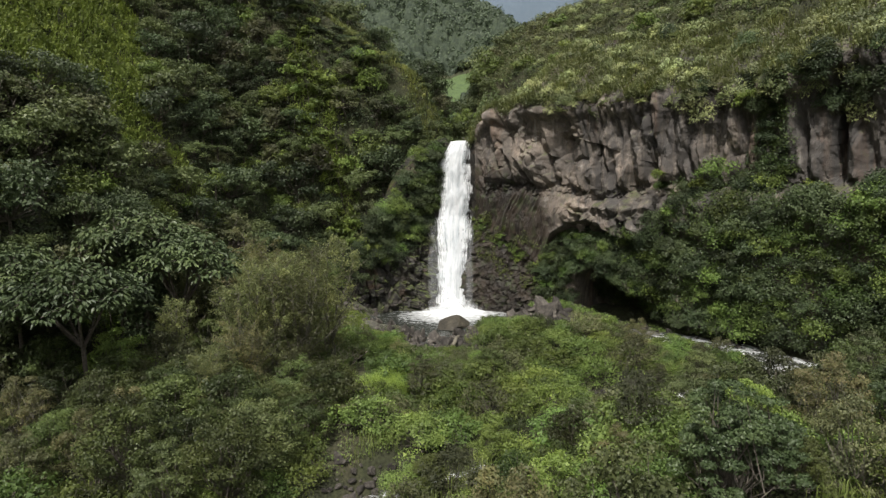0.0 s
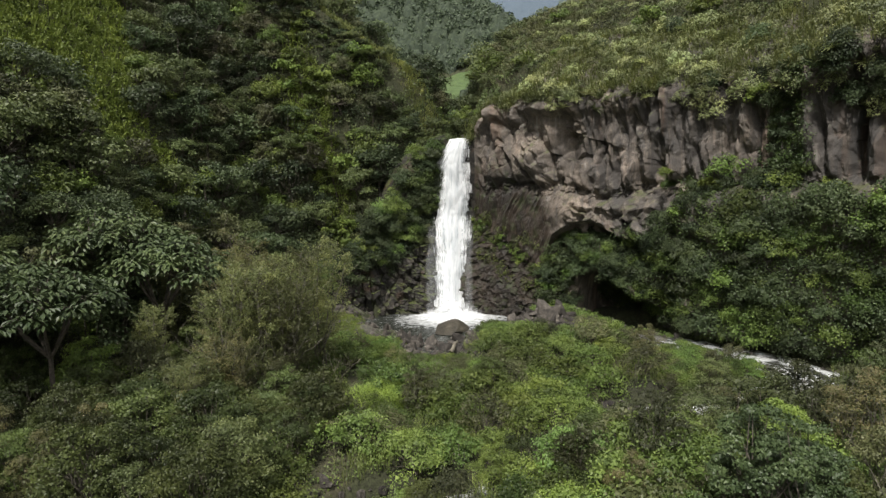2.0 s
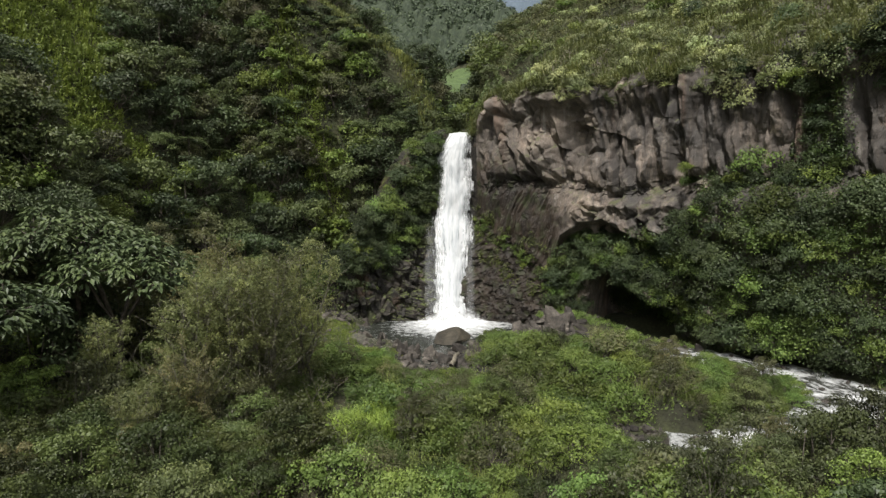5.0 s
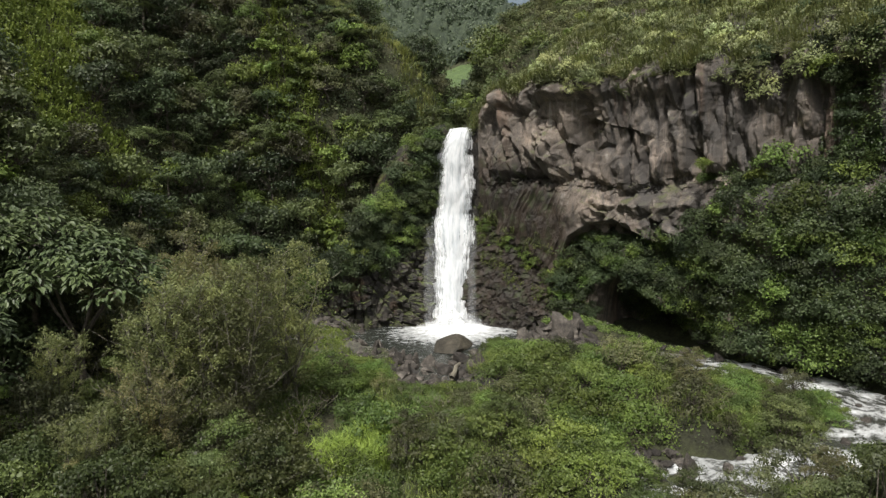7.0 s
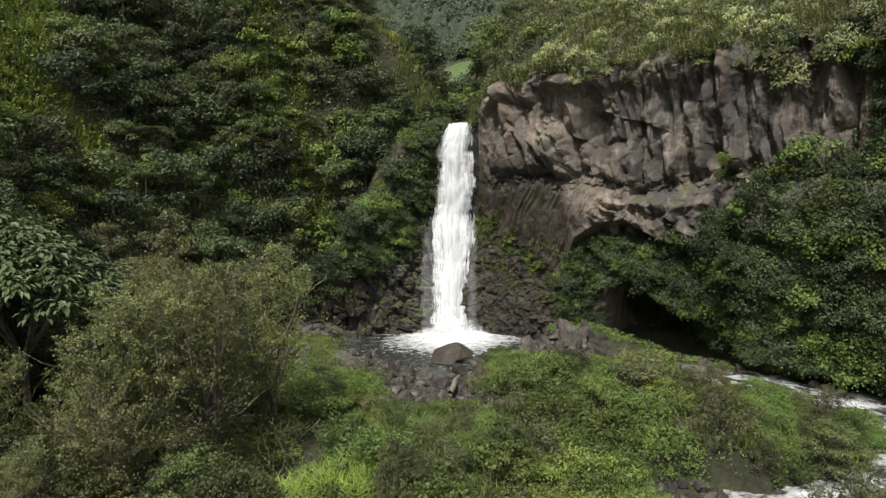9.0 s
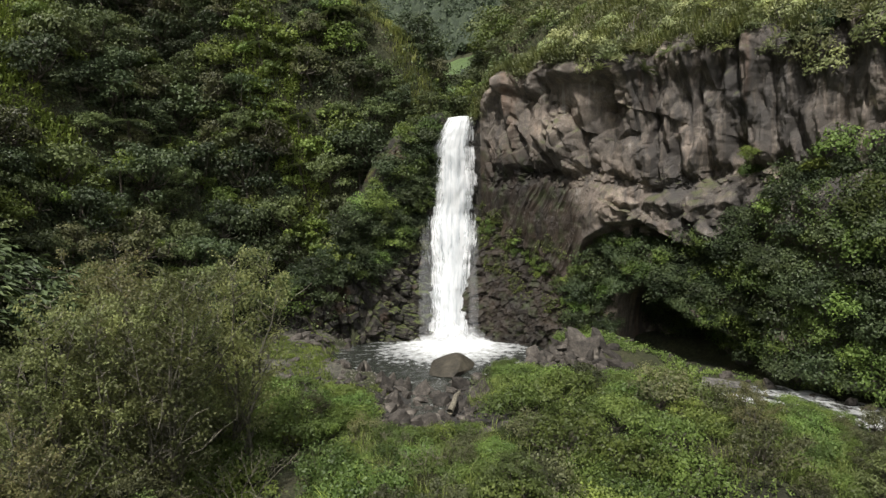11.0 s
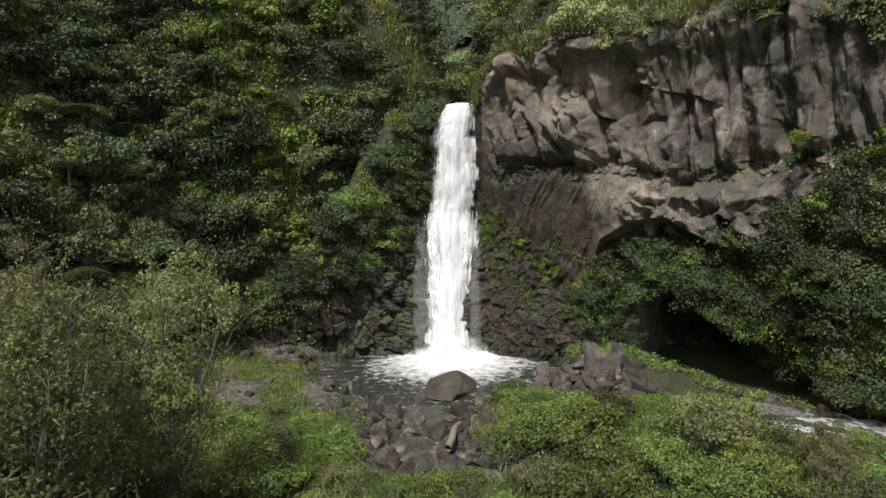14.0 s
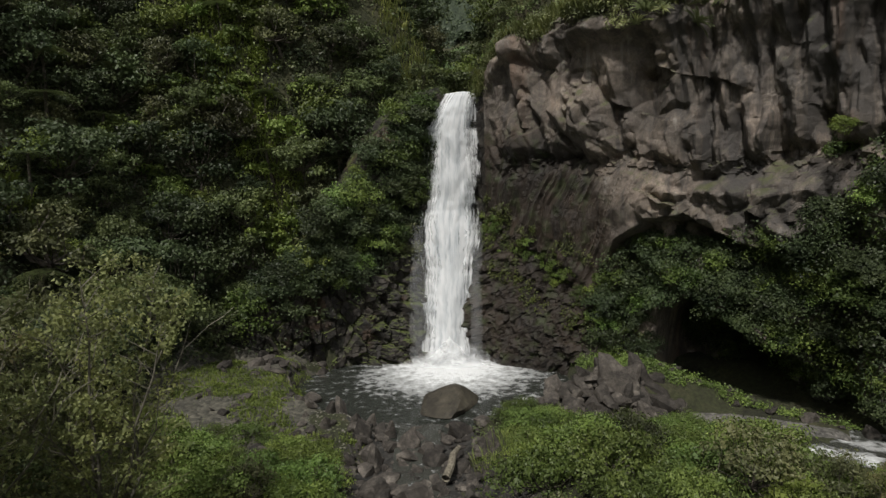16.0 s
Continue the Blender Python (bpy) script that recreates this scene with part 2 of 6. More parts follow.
    l.new(near.outputs["Value"], wet.inputs["Value"])
    soak = n.new("ShaderNodeMath")
    l.new(wet.outputs[0], soak.inputs[0])
    l.new(noise_node(n, l, 0.45, 5, tc, 0.6), soak.inputs[1])
    soaked = ramp_node(n, l, soak.outputs[0], [(0.5, (0, 0, 0)), (0.95, (0.97, 0.97, 0.97))])
    dark = mixc(n, l, 1.0, col, (0.14, 0.112, 0.082), "MULTIPLY")
    dark = mixc(n, l, ramp_node(n, l, noise_node(n, l, 0.8, 6, tc, 0.65), [(0.52, (0, 0, 0)), (0.66, (0.9, 0.9, 0.9))]), dark, (0.032, 0.042, 0.012))
    col = mixc(n, l, soaked, col, dark)
    l.new(col, p.inputs["Base Color"])
    l.new(ramp_node(n, l, soaked, [(0, (0.85, 0.85, 0.85)), (1, (0.62, 0.62, 0.62))]), p.inputs["Roughness"])
    bump = n.new("ShaderNodeBump")
    bump.inputs["Strength"].default_value, bump.inputs["Distance"].default_value = 0.9, 0.14
    l.new(noise_node(n, l, 2.6, 10, tc, 0.75), bump.inputs["Height"])
    l.new(bump.outputs[0], p.inputs["Normal"])
    return m


def bark_material(name, dark, light):
    m, n, l, p, o = nodes_of(name)
    tc = n.new("ShaderNodeTexCoord").outputs["Object"]
    l.new(ramp_node(n, l, noise_node(n, l, 6, 6, tc), [(0.35, dark), (0.65, light)]), p.inputs["Base Color"])
    p.inputs["Roughness"].default_value = 0.9
    return m


def soil_material():
    m, n, l, p, o = nodes_of("soil_and_litter")
    tc = n.new("ShaderNodeTexCoord").outputs["Object"]
    a = ramp_node(n, l, noise_node(n, l, 0.25, 6, tc), [(0.35, (0.025, 0.026, 0.013)), (0.5, (0.04, 0.045, 0.018)), (0.66, (0.065, 0.06, 0.032))])
    g = ramp_node(n, l, noise_node(n, l, 4, 8, tc), [(0.3, (0.5, 0.5, 0.5)), (0.7, (1.3, 1.3, 1.3))])
    l.new(mixc(n, l, 1.0, a, g, "MULTIPLY"), p.inputs["Base Color"])
    p.inputs["Roughness"].default_value = 0.95
    bump = n.new("ShaderNodeBump")
    bump.inputs["Strength"].default_value, bump.inputs["Distance"].default_value = 1.0, 0.3
    l.new(noise_node(n, l, 1.6, 8, tc, 0.7), bump.inputs["Height"])
    l.new(bump.outputs[0], p.inputs["Normal"])
    return m


def falls_material(name="falling_white_water", thick=1.0):
    """White falling water: streaked, thinning out at its edges by the sheet's own running texture."""
    m, n, l, p, o = nodes_of(name)
    uv = n.new("ShaderNodeUVMap").outputs["UV"]
    mp = n.new("ShaderNodeMapping")
    mp.inputs["Scale"].default_value = (11, 6, 1)
    l.new(uv, mp.inputs["Vector"])
    streak = noise_node(n, l, 1.0, 7, mp.outputs[0], 0.65)
    mp2 = n.new("ShaderNodeMapping")
    mp2.inputs["Scale"].default_value = (4.5, 10, 1)
    l.new(uv, mp2.inputs["Vector"])
    clot = noise_node(n, l, 1.0, 6, mp2.outputs[0], 0.6)
    col = ramp_node(n, l, streak, [(0.34, (0.40, 0.44, 0.47)), (0.46, (0.72, 0.75, 0.77)), (0.58, (0.93, 0.94, 0.95))])
    l.new(col, p.inputs["Base Color"])
    p.inputs["Roughness"].default_value = 0.6
    sep = n.new("ShaderNodeSeparateXYZ")
    l.new(uv, sep.inputs[0])
    edge = n.new("ShaderNodeMath")           # 1 in the middle, 0 at both edges
    edge.operation = "PINGPONG"
    edge.inputs[1].default_value = 0.5
    l.new(sep.outputs["X"], edge.inputs[0])
    def op(kind, a, b):
        q = n.new("ShaderNodeMath")
        q.operation = kind
        for s_, v in zip(q.inputs, (a, b)):
            if isinstance(v, (int, float)):
                s_.default_value = v
            else:
                l.new(v, s_)
        return q.outputs[0]
    body = op("ADD", op("MULTIPLY", edge.outputs[0], 3.2), op("MULTIPLY", op("ADD", op("ADD", streak, clot), -1.0), 2.5))
    alpha = ramp_node(n, l, body, [(0.06, (0, 0, 0)), (0.55, (thick, thick, thick))])
    tr, mx = n.new("ShaderNodeBsdfTransparent"), n.new("ShaderNodeMixShader")
    lit, both = n.new("ShaderNodeBsdfTranslucent"), n.new("ShaderNodeMixShader")
    lit.inputs["Color"].default_value = (0.95, 0.96, 0.97, 1)
    both.inputs["Fac"].default_value = 0.4
    l.new(p.outputs[0], both.inputs[1])
    l.new(lit.outputs[0], both.inputs[2])
    l.new(alpha, mx.inputs["Fac"])
    l.new(tr.outputs[0], mx.inputs[1])
    l.new(both.outputs[0], mx.inputs[2])
    l.new(mx.outputs[0], o.inputs["Surface"])
    return m


def stream_material(name, foam_low, foam_high, sx, sy):
    """Dark glossy river water with white foam in drawn-out flakes."""
    m, n, l, p, o = nodes_of(name)
    uv = n.new("ShaderNodeUVMap").outputs["UV"]
    mp = n.new("ShaderNodeMapping")
    mp.inputs["Scale"].default_value = (sx, sy, 1)
    l.new(uv, mp.inputs["Vector"])
    f = noise_node(n, l, 1.0, 8, mp.outputs[0], 0.7)
    foam = ramp_node(n, l, f, [(foam_low, (0, 0, 0)), (foam_high, (1, 1, 1))])
    l.new(mixc(n, l, foam, (0.05, 0.052, 0.045), (0.85, 0.87, 0.88)), p.inputs["Base Color"])
    l.new(ramp_node(n, l, foam, [(0, (0.12, 0.12, 0.12)), (1, (0.7, 0.7, 0.7))]), p.inputs["Roughness"])
    bump = n.new("ShaderNodeBump")
    bump.inputs["Strength"].default_value, bump.inputs["Distance"].default_value = 0.8, 0.2
    l.new(f, bump.inputs["Height"])
    l.new(bump.outputs[0], p.inputs["Normal"])
    return m


def pool_material():
    """Dark pool with ripples, foam thick at the foot of the falls and torn into flakes further out."""
    m, n, l, p, o = nodes_of("pool_water")
    tc = n.new("ShaderNodeTexCoord").outputs["Object"]
    f = noise_node(n, l, 1.3, 8, tc, 0.66)
    far = n.new("ShaderNodeVectorMath")
    far.operation = "DISTANCE"
    far.inputs[1].default_value = (1.3, 79.4, -3.0)
    l.new(tc, far.inputs[0])
    rng_ = n.new("ShaderNodeMapRange")
    rng_.inputs["From Min"].default_value, rng_.inputs["From Max"].default_value = 1.5, 9.0
    rng_.inputs["To Min"].default_value, rng_.inputs["To Max"].default_value = 0.3, -0.62
    l.new(far.outputs["Value"], rng_.inputs["Value"])
    add = n.new("ShaderNodeMath")
    add.operation, add.inputs[1].default_value = "MULTIPLY_ADD", 1.7
    l.new(f, add.inputs[0])
    l.new(rng_.outputs[0], add.inputs[2])
    foam = ramp_node(n, l, add.outputs[0], [(0.3, (0, 0, 0)), (0.6, (0.35, 0.35, 0.35)), (1.0, (1, 1, 1))])
    l.new(mixc(n, l, foam, (0.03, 0.034, 0.028), (0.88, 0.9, 0.91)), p.inputs["Base Color"])
    l.new(ramp_node(n, l, foam, [(0, (0.15, 0.15, 0.15)), (1, (0.7, 0.7, 0.7))]), p.inputs["Roughness"])
    bump = n.new("ShaderNodeBump")
    bump.inputs["Strength"].default_value, bump.inputs["Distance"].default_value = 1.0, 0.35
    l.new(noise_node(n, l, 1.5, 7, tc, 0.65), bump.inputs["Height"])
    l.new(bump.outputs[0], p.inputs["Normal"])
    return m


def spray_material(name="white_spray", dense=0.85):
    m, n, l, p, o = nodes_of(name)
    p.inputs["Base Color"].default_value, p.inputs["Roughness"].default_value = (0.93, 0.95, 0.96, 1), 1.0
    uv = n.new("ShaderNodeUVMap").outputs["UV"]
    tc = n.new("ShaderNodeTexCoord").outputs["Object"]
    sep = n.new("ShaderNodeSeparateXYZ")
    l.new(uv, sep.inputs[0])
    mad = n.new("ShaderNodeMath")
    mad.operation = "MULTIPLY_ADD"
    mad.inputs[1].default_value = -1.0
    l.new(sep.outputs["Y"], mad.inputs[0])
    l.new(noise_node(n, l, 0.8, 5, tc, 0.55), mad.inputs[2])
    alpha = ramp_node(n, l, mad.outputs[0], [(-0.0, (0, 0, 0)), (0.5, (dense, dense, dense))])
    tr, mx = n.new("ShaderNodeBsdfTransparent"), n.new("ShaderNodeMixShader")
    l.new(alpha, mx.inputs["Fac"])
    l.new(tr.outputs[0], mx.inputs[1])
    l.new(p.outputs[0], mx.inputs[2])
    l.new(mx.outputs[0], o.inputs["Surface"])
    return m


def gravel_material(name, dark, light, scale):
    m, n, l, p, o = nodes_of(name)
    tc = n.new("ShaderNodeTexCoord").outputs["Object"]
    vor = n.new("ShaderNodeTexVoronoi")
    vor.inputs["Scale"].default_value = scale
    l.new(tc, vor.inputs["Vector"])
    tone = ramp_node(n, l, vor.outputs["Color"], [(0.1, dark), (0.9, light)])
    patch = ramp_node(n, l, noise_node(n, l, 0.5, 6, tc), [(0.35, (0.6, 0.6, 0.58)), (0.65, (1.1, 1.08, 1.05))])
    l.new(mixc(n, l, 1.0, tone, patch, "MULTIPLY"), p.inputs["Base Color"])
    p.inputs["Roughness"].default_value = 0.85
    bump = n.new("ShaderNodeBump")
    bump.inputs["Strength"].default_value, bump.inputs["Distance"].default_value = 1.0, 0.1
    bump.invert = True
    l.new(vor.outputs["Distance"], bump.inputs["Height"])
    l.new(bump.outputs[0], p.inputs["Normal"])
    return m


# haze of distance is put into this colour as a blue tint
FAR_HAZED = rock_material("far_forest_haze_tint", (0.07, 0.10, 0.14), (0.10, 0.135, 0.175), (0.13, 0.165, 0.2))
SPRAY = spray_material()
MIST = spray_material("soft_mist", 0.55)
GRAVEL = gravel_material("pale_river_gravel", (0.07, 0.068, 0.064), (0.24, 0.23, 0.215), 6.0)
SILT = gravel_material("grey_stony_silt", (0.045, 0.045, 0.036), (0.125, 0.118, 0.095), 4.0)
BED = gravel_material("dark_stony_bed", (0.012, 0.012, 0.011), (0.045, 0.043, 0.039), 3.5)
SOIL = soil_material()
CLIFF = cliff_material()
BOULDER = rock_material("dark_river_boulder", (0.008, 0.0076, 0.0072), (0.02, 0.0187, 0.017), (0.06, 0.056, 0.051), wet=0.32, vary=0.8)
BIG_BOULDER = rock_material("brown_pool_boulder", (0.03, 0.027, 0.021), (0.055, 0.049, 0.037), (0.10, 0.09, 0.068), wet=0.3)
HEAP_ROCK = rock_material("grey_fallen_rock", (0.028, 0.0255, 0.023), (0.064, 0.057, 0.05), (0.135, 0.122, 0.107), wet=0.1, vary=0.5)
WET_ROCK = rock_material("dark_wet_rock", (0.012, 0.0112, 0.01), (0.027, 0.0245, 0.021), (0.06, 0.052, 0.044), wet=0.45, moss=0.05, rust=0.6)
FALLS = falls_material()
VEIL = falls_material("thin_veil_of_water", 0.15)
STREAM = stream_material("rushing_stream", 0.44, 0.68, 3.0, 9.0)
TRICKLE = stream_material("thin_rivulet", 0.58, 0.75, 4.0, 9.0)
POOLW = pool_material()
BARK = bark_material("grey_bark", (0.04, 0.035, 0.028), (0.13, 0.11, 0.09))
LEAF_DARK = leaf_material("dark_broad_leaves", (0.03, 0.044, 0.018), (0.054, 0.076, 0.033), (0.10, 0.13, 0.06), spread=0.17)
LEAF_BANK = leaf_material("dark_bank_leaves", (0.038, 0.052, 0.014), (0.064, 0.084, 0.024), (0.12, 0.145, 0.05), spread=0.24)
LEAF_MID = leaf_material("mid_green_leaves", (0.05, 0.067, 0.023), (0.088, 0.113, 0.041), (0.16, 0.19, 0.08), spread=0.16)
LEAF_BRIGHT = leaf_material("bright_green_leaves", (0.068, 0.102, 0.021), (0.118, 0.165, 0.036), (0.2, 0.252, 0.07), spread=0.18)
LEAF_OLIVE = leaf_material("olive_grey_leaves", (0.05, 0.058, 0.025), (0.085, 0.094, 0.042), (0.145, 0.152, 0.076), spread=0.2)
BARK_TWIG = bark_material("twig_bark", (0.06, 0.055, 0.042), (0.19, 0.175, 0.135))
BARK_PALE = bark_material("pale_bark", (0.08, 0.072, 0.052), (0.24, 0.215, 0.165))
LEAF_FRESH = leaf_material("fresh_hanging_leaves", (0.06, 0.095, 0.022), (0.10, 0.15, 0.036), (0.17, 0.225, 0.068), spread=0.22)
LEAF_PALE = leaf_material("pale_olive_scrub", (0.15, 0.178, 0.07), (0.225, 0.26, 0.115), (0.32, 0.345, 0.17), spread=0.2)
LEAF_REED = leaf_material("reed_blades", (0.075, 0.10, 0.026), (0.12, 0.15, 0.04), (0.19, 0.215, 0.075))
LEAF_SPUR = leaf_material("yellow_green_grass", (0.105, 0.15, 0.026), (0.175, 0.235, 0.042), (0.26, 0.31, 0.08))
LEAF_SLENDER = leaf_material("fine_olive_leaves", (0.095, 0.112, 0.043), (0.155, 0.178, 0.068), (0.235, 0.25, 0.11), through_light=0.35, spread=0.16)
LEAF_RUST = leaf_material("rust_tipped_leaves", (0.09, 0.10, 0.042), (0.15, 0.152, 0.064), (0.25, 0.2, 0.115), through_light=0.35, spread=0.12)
# haze is mixed into the far leaves' colour, bluer than near leaves
LEAF_FAR = leaf_material("distant_woodland_hazed", (0.06, 0.085, 0.05), (0.075, 0.103, 0.06), (0.09, 0.12, 0.07))
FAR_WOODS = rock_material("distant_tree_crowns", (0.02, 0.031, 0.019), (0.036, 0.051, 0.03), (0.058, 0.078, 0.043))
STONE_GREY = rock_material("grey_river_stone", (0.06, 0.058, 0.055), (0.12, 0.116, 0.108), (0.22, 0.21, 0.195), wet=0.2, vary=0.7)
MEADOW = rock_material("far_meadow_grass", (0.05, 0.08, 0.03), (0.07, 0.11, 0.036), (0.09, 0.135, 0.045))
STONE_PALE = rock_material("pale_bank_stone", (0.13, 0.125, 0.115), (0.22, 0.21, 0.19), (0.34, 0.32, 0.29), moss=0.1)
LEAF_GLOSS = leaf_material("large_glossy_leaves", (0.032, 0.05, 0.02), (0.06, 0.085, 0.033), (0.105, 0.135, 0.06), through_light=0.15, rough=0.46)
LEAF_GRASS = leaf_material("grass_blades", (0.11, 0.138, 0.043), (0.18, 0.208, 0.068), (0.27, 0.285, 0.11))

# ---- lie of the land ----
FOOT = [(40.0, 140.0), (8.0, 98.0), (-3.0, 86.0), (-10.5, 80.3), (-16.0, 75.5), (-18.3, 68.0), (-19.5, 60.0), (-21.0, 48.0), (-24.0, 36.0), (-28.0, 20.0), (-34.0, -20.0), (-40.0, -120.0)]
CLIFF_LINE = [(-19.5, 75.5), (-16.0, 77.8), (-10.0, 79.8), (-4.8, 83.2), (-0.5, 87.0), (3.5, 88.0), (6.5, 85.0), (12.6, 78.3), (21.0, 70.2), (26.0, 65.0), (31.0, 59.0), (37.0, 50.0), (42.0, 38.0)]
RIVER = [(5.0, 70.5), (8.5, 67.3), (12.5, 64.8), (17.5, 63.8), (22.5, 62.8), (26.0, 59.8), (29.5, 55.0), (30.5, 50.5), (27.0, 46.3), (21.0, 43.0), (14.0, 41.3), (8.0, 36.8), (2.0, 32.0), (-4.0, 29.4), (-10.0, 20.0), (-13.0, 5.0), (-12.0, -40.0)]
WATER = -3.0
RUN = [(-0.8, 67.0), (-0.9, 63.0), (-0.6, 57.0), (4.0, 53.0), (9.5, 48.5), (11.8, 43.0)]     # stony run below the pool


def height(x, y):
    x, y = np.asarray(x, float), np.asarray(y, float)
    n1 = fbm(x / 9, y / 9, seed=3, octaves=5)
    floor_z = -1.6 + 0.9 * n1 + 0.10 * np.clip(-x - 8, 0, 30)
    # river bed, pool and the stony run below it
    dr, _, _ = line_dist(x, y, RIVER)
    bed = 1 - smooth(1.6, 4.2, dr + 1.4 * (1 - smooth(9, 13, x)) * (1 - smooth(40, 44, y)))
    pool = 1 - smooth(0.85, 1.15, np.hypot((x - 0.3) / 10.6, (y - 76.0) / 9.9) + 0.12 * n1)
    floor_z = floor_z + 2.2 * (1 - smooth(26, 34, y)) * smooth(3, 10, x)
    floor_z = floor_z - 0.7 * smooth(15, 19, x) * smooth(45, 50, y)                 # low ground inside the bend
    run, _, _ = line_dist(x, y, RUN)
    run = (1 - smooth(2.0, 5.0, run)) * (1 - 0.7 * (1 - smooth(54, 56, y)) * smooth(46, 48, y))
    floor_z = floor_z * (1 - run) + (-3.0 + 0.3 * n1) * run
    floor_z = floor_z * (1 - bed) + (-3.6) * bed
    floor_z = floor_z * (1 - pool) + (-4.2) * pool
    bar = 1 - smooth(0.7, 1.2, np.hypot((x - 19.5) / 6.0, (y - 65.5) / 3.4) + 0.15 * n1)
    floor_z = floor_z * (1 - bar) + (-2.85 + 0.25 * n1) * bar
    den = smooth(88.6, 90.5, x + y) * smooth(15.5, 17.5, x) * (1 - smooth(25, 28, x)) * (1 - smooth(97, 100, x + y))
    floor_z = floor_z * (1 - den) - 3.6 * den
    # hillside rising on the west
    df, side, _ = line_dist(x, y, FOOT)
    d = np.where(side < 0, df, 0) * 1.0
    hill = np.where(d < 18, d * (0.75 + 0.035 * d), 18 * 1.38 + (d - 18) * 1.45) + 2.2 * n1 * smooth(0, 8, d)
    head = 4.3 * np.clip(y - 83.0 - 0.25 * np.clip(x + 12, -8, 12) , 0, 60) * smooth(-40, -22, x)
    crest = np.interp(-x, [-3, -2, -0.5, 1, 1.8, 2.6, 5, 7.2, 11, 14.8, 17.3, 23, 40, 200], [21.5, 22.4, 25.4, 27.8, 30.6, 32.2, 34.0, 35.2, 37.6, 40.4, 42.6, 47, 60, 180]) - 0.25 * np.clip(y - 95, 0, 60) + 0.5 * n1
    head = np.where(x < 3, np.minimum(head, crest), 0)
    west = np.where(side < 0, np.maximum(hill, head), 0)
    west = np.minimum(west, np.maximum(crest, 20))
    west = np.minimum(west, 95 + 0.1 * west)
    # plateau and hill behind the rock wall on the east
    dc, cside, _ = line_dist(x, y, CLIFF_LINE)
    inside = np.where(cside > 0, 1, 0)
    east = 24.2 + 0.82 * np.clip(dc - 2, 0, 60) + 0.35 * np.clip(dc - 62, 0, 500) + 1.6 * n1
    creek = 2.9 + 0.04 * (y - 87) + 1.0 * np.sin((y - 87) / 14.0) * smooth(87, 110, y)
    bank = 20.3 + 0.25 * np.clip(y - 88, 0, 300) + 2.4 * np.clip(np.abs(x - creek) - 1.6, 0, 100)
    east = np.minimum(east, 39.6 + 0.27 * x - 0.35 * np.clip(y - 115, 0, 200) + 1.2 * n1)     # rolling crest
    east = np.minimum(east, np.where(y > 84, bank, 1e3))
    up_east = inside * smooth(9.5, 11.0, dc) * (1 - (1 - smooth(4, 9, x)) * (y < 90))
    up_east = np.where(x < 9, inside * smooth(1.2, 2.2, dc), up_east)
    z = floor_z + np.where(side < 0, west, 0)
    z = np.where(inside * (x > creek) > 0.5, floor_z * (1 - up_east) + east * up_east, z)
    z = np.where(inside * (x <= creek) * (x > -9) > 0.5, np.minimum(np.maximum(z, 0), np.where(y > 87, bank, 1e3)), z)
    # the hill that closes the valley, and level land far off
    big = fbm(x / 60, y / 60, seed=21, octaves=5)
    far = smooth(135, 185, y)
    closing = np.minimum(57 + 0.72 * (y - 205) + 14 * big, 107 - 1.15 * x + 6 * big)
    valley = 45 + 0.05 * (y - 185) + 0.35 * np.clip(np.abs(x - 15) - 20, 0, 60) + 5 * big
    z = np.minimum(z, 120) * (1 - far) + far * np.maximum(valley, np.clip(closing, 0, 150))
    z = z * (1 - smooth(700, 1000, np.hypot(x, y))) + 40 * smooth(700, 1000, np.hypot(x, y))
    return z


def axis(lo, hi, step, far_lo, far_hi):
    mid = list(np.arange(lo, hi + 1e-6, step))
    a, s = lo, step
    while a > far_lo:
        s *= 1.13
        a -= s
        mid.insert(0, a)
    b, s = hi, step
    while b < far_hi:
        s *= 1.13
        b += s
        mid.append(b)
    return np.array(mid)


gx, gy = axis(-48, 40, 0.6, -2600, 2600), axis(8, 120, 0.6, -2600, 2900)
GX, GY = np.meshgrid(gx, gy, indexing="ij")
GZ = height(GX, GY)
ground = part("ground", make_mesh("ground", np.stack([GX, GY, GZ], -1).reshape(-1, 3), grid_faces(len(gx), len(gy)), True), SOIL)
tagged(ground, "uneven valley floor and steep earth slopes under green growth", "ground", kind="structure")


def ground_at(x, y):
    return float(height(np.array([x]), np.array([y]))[0])


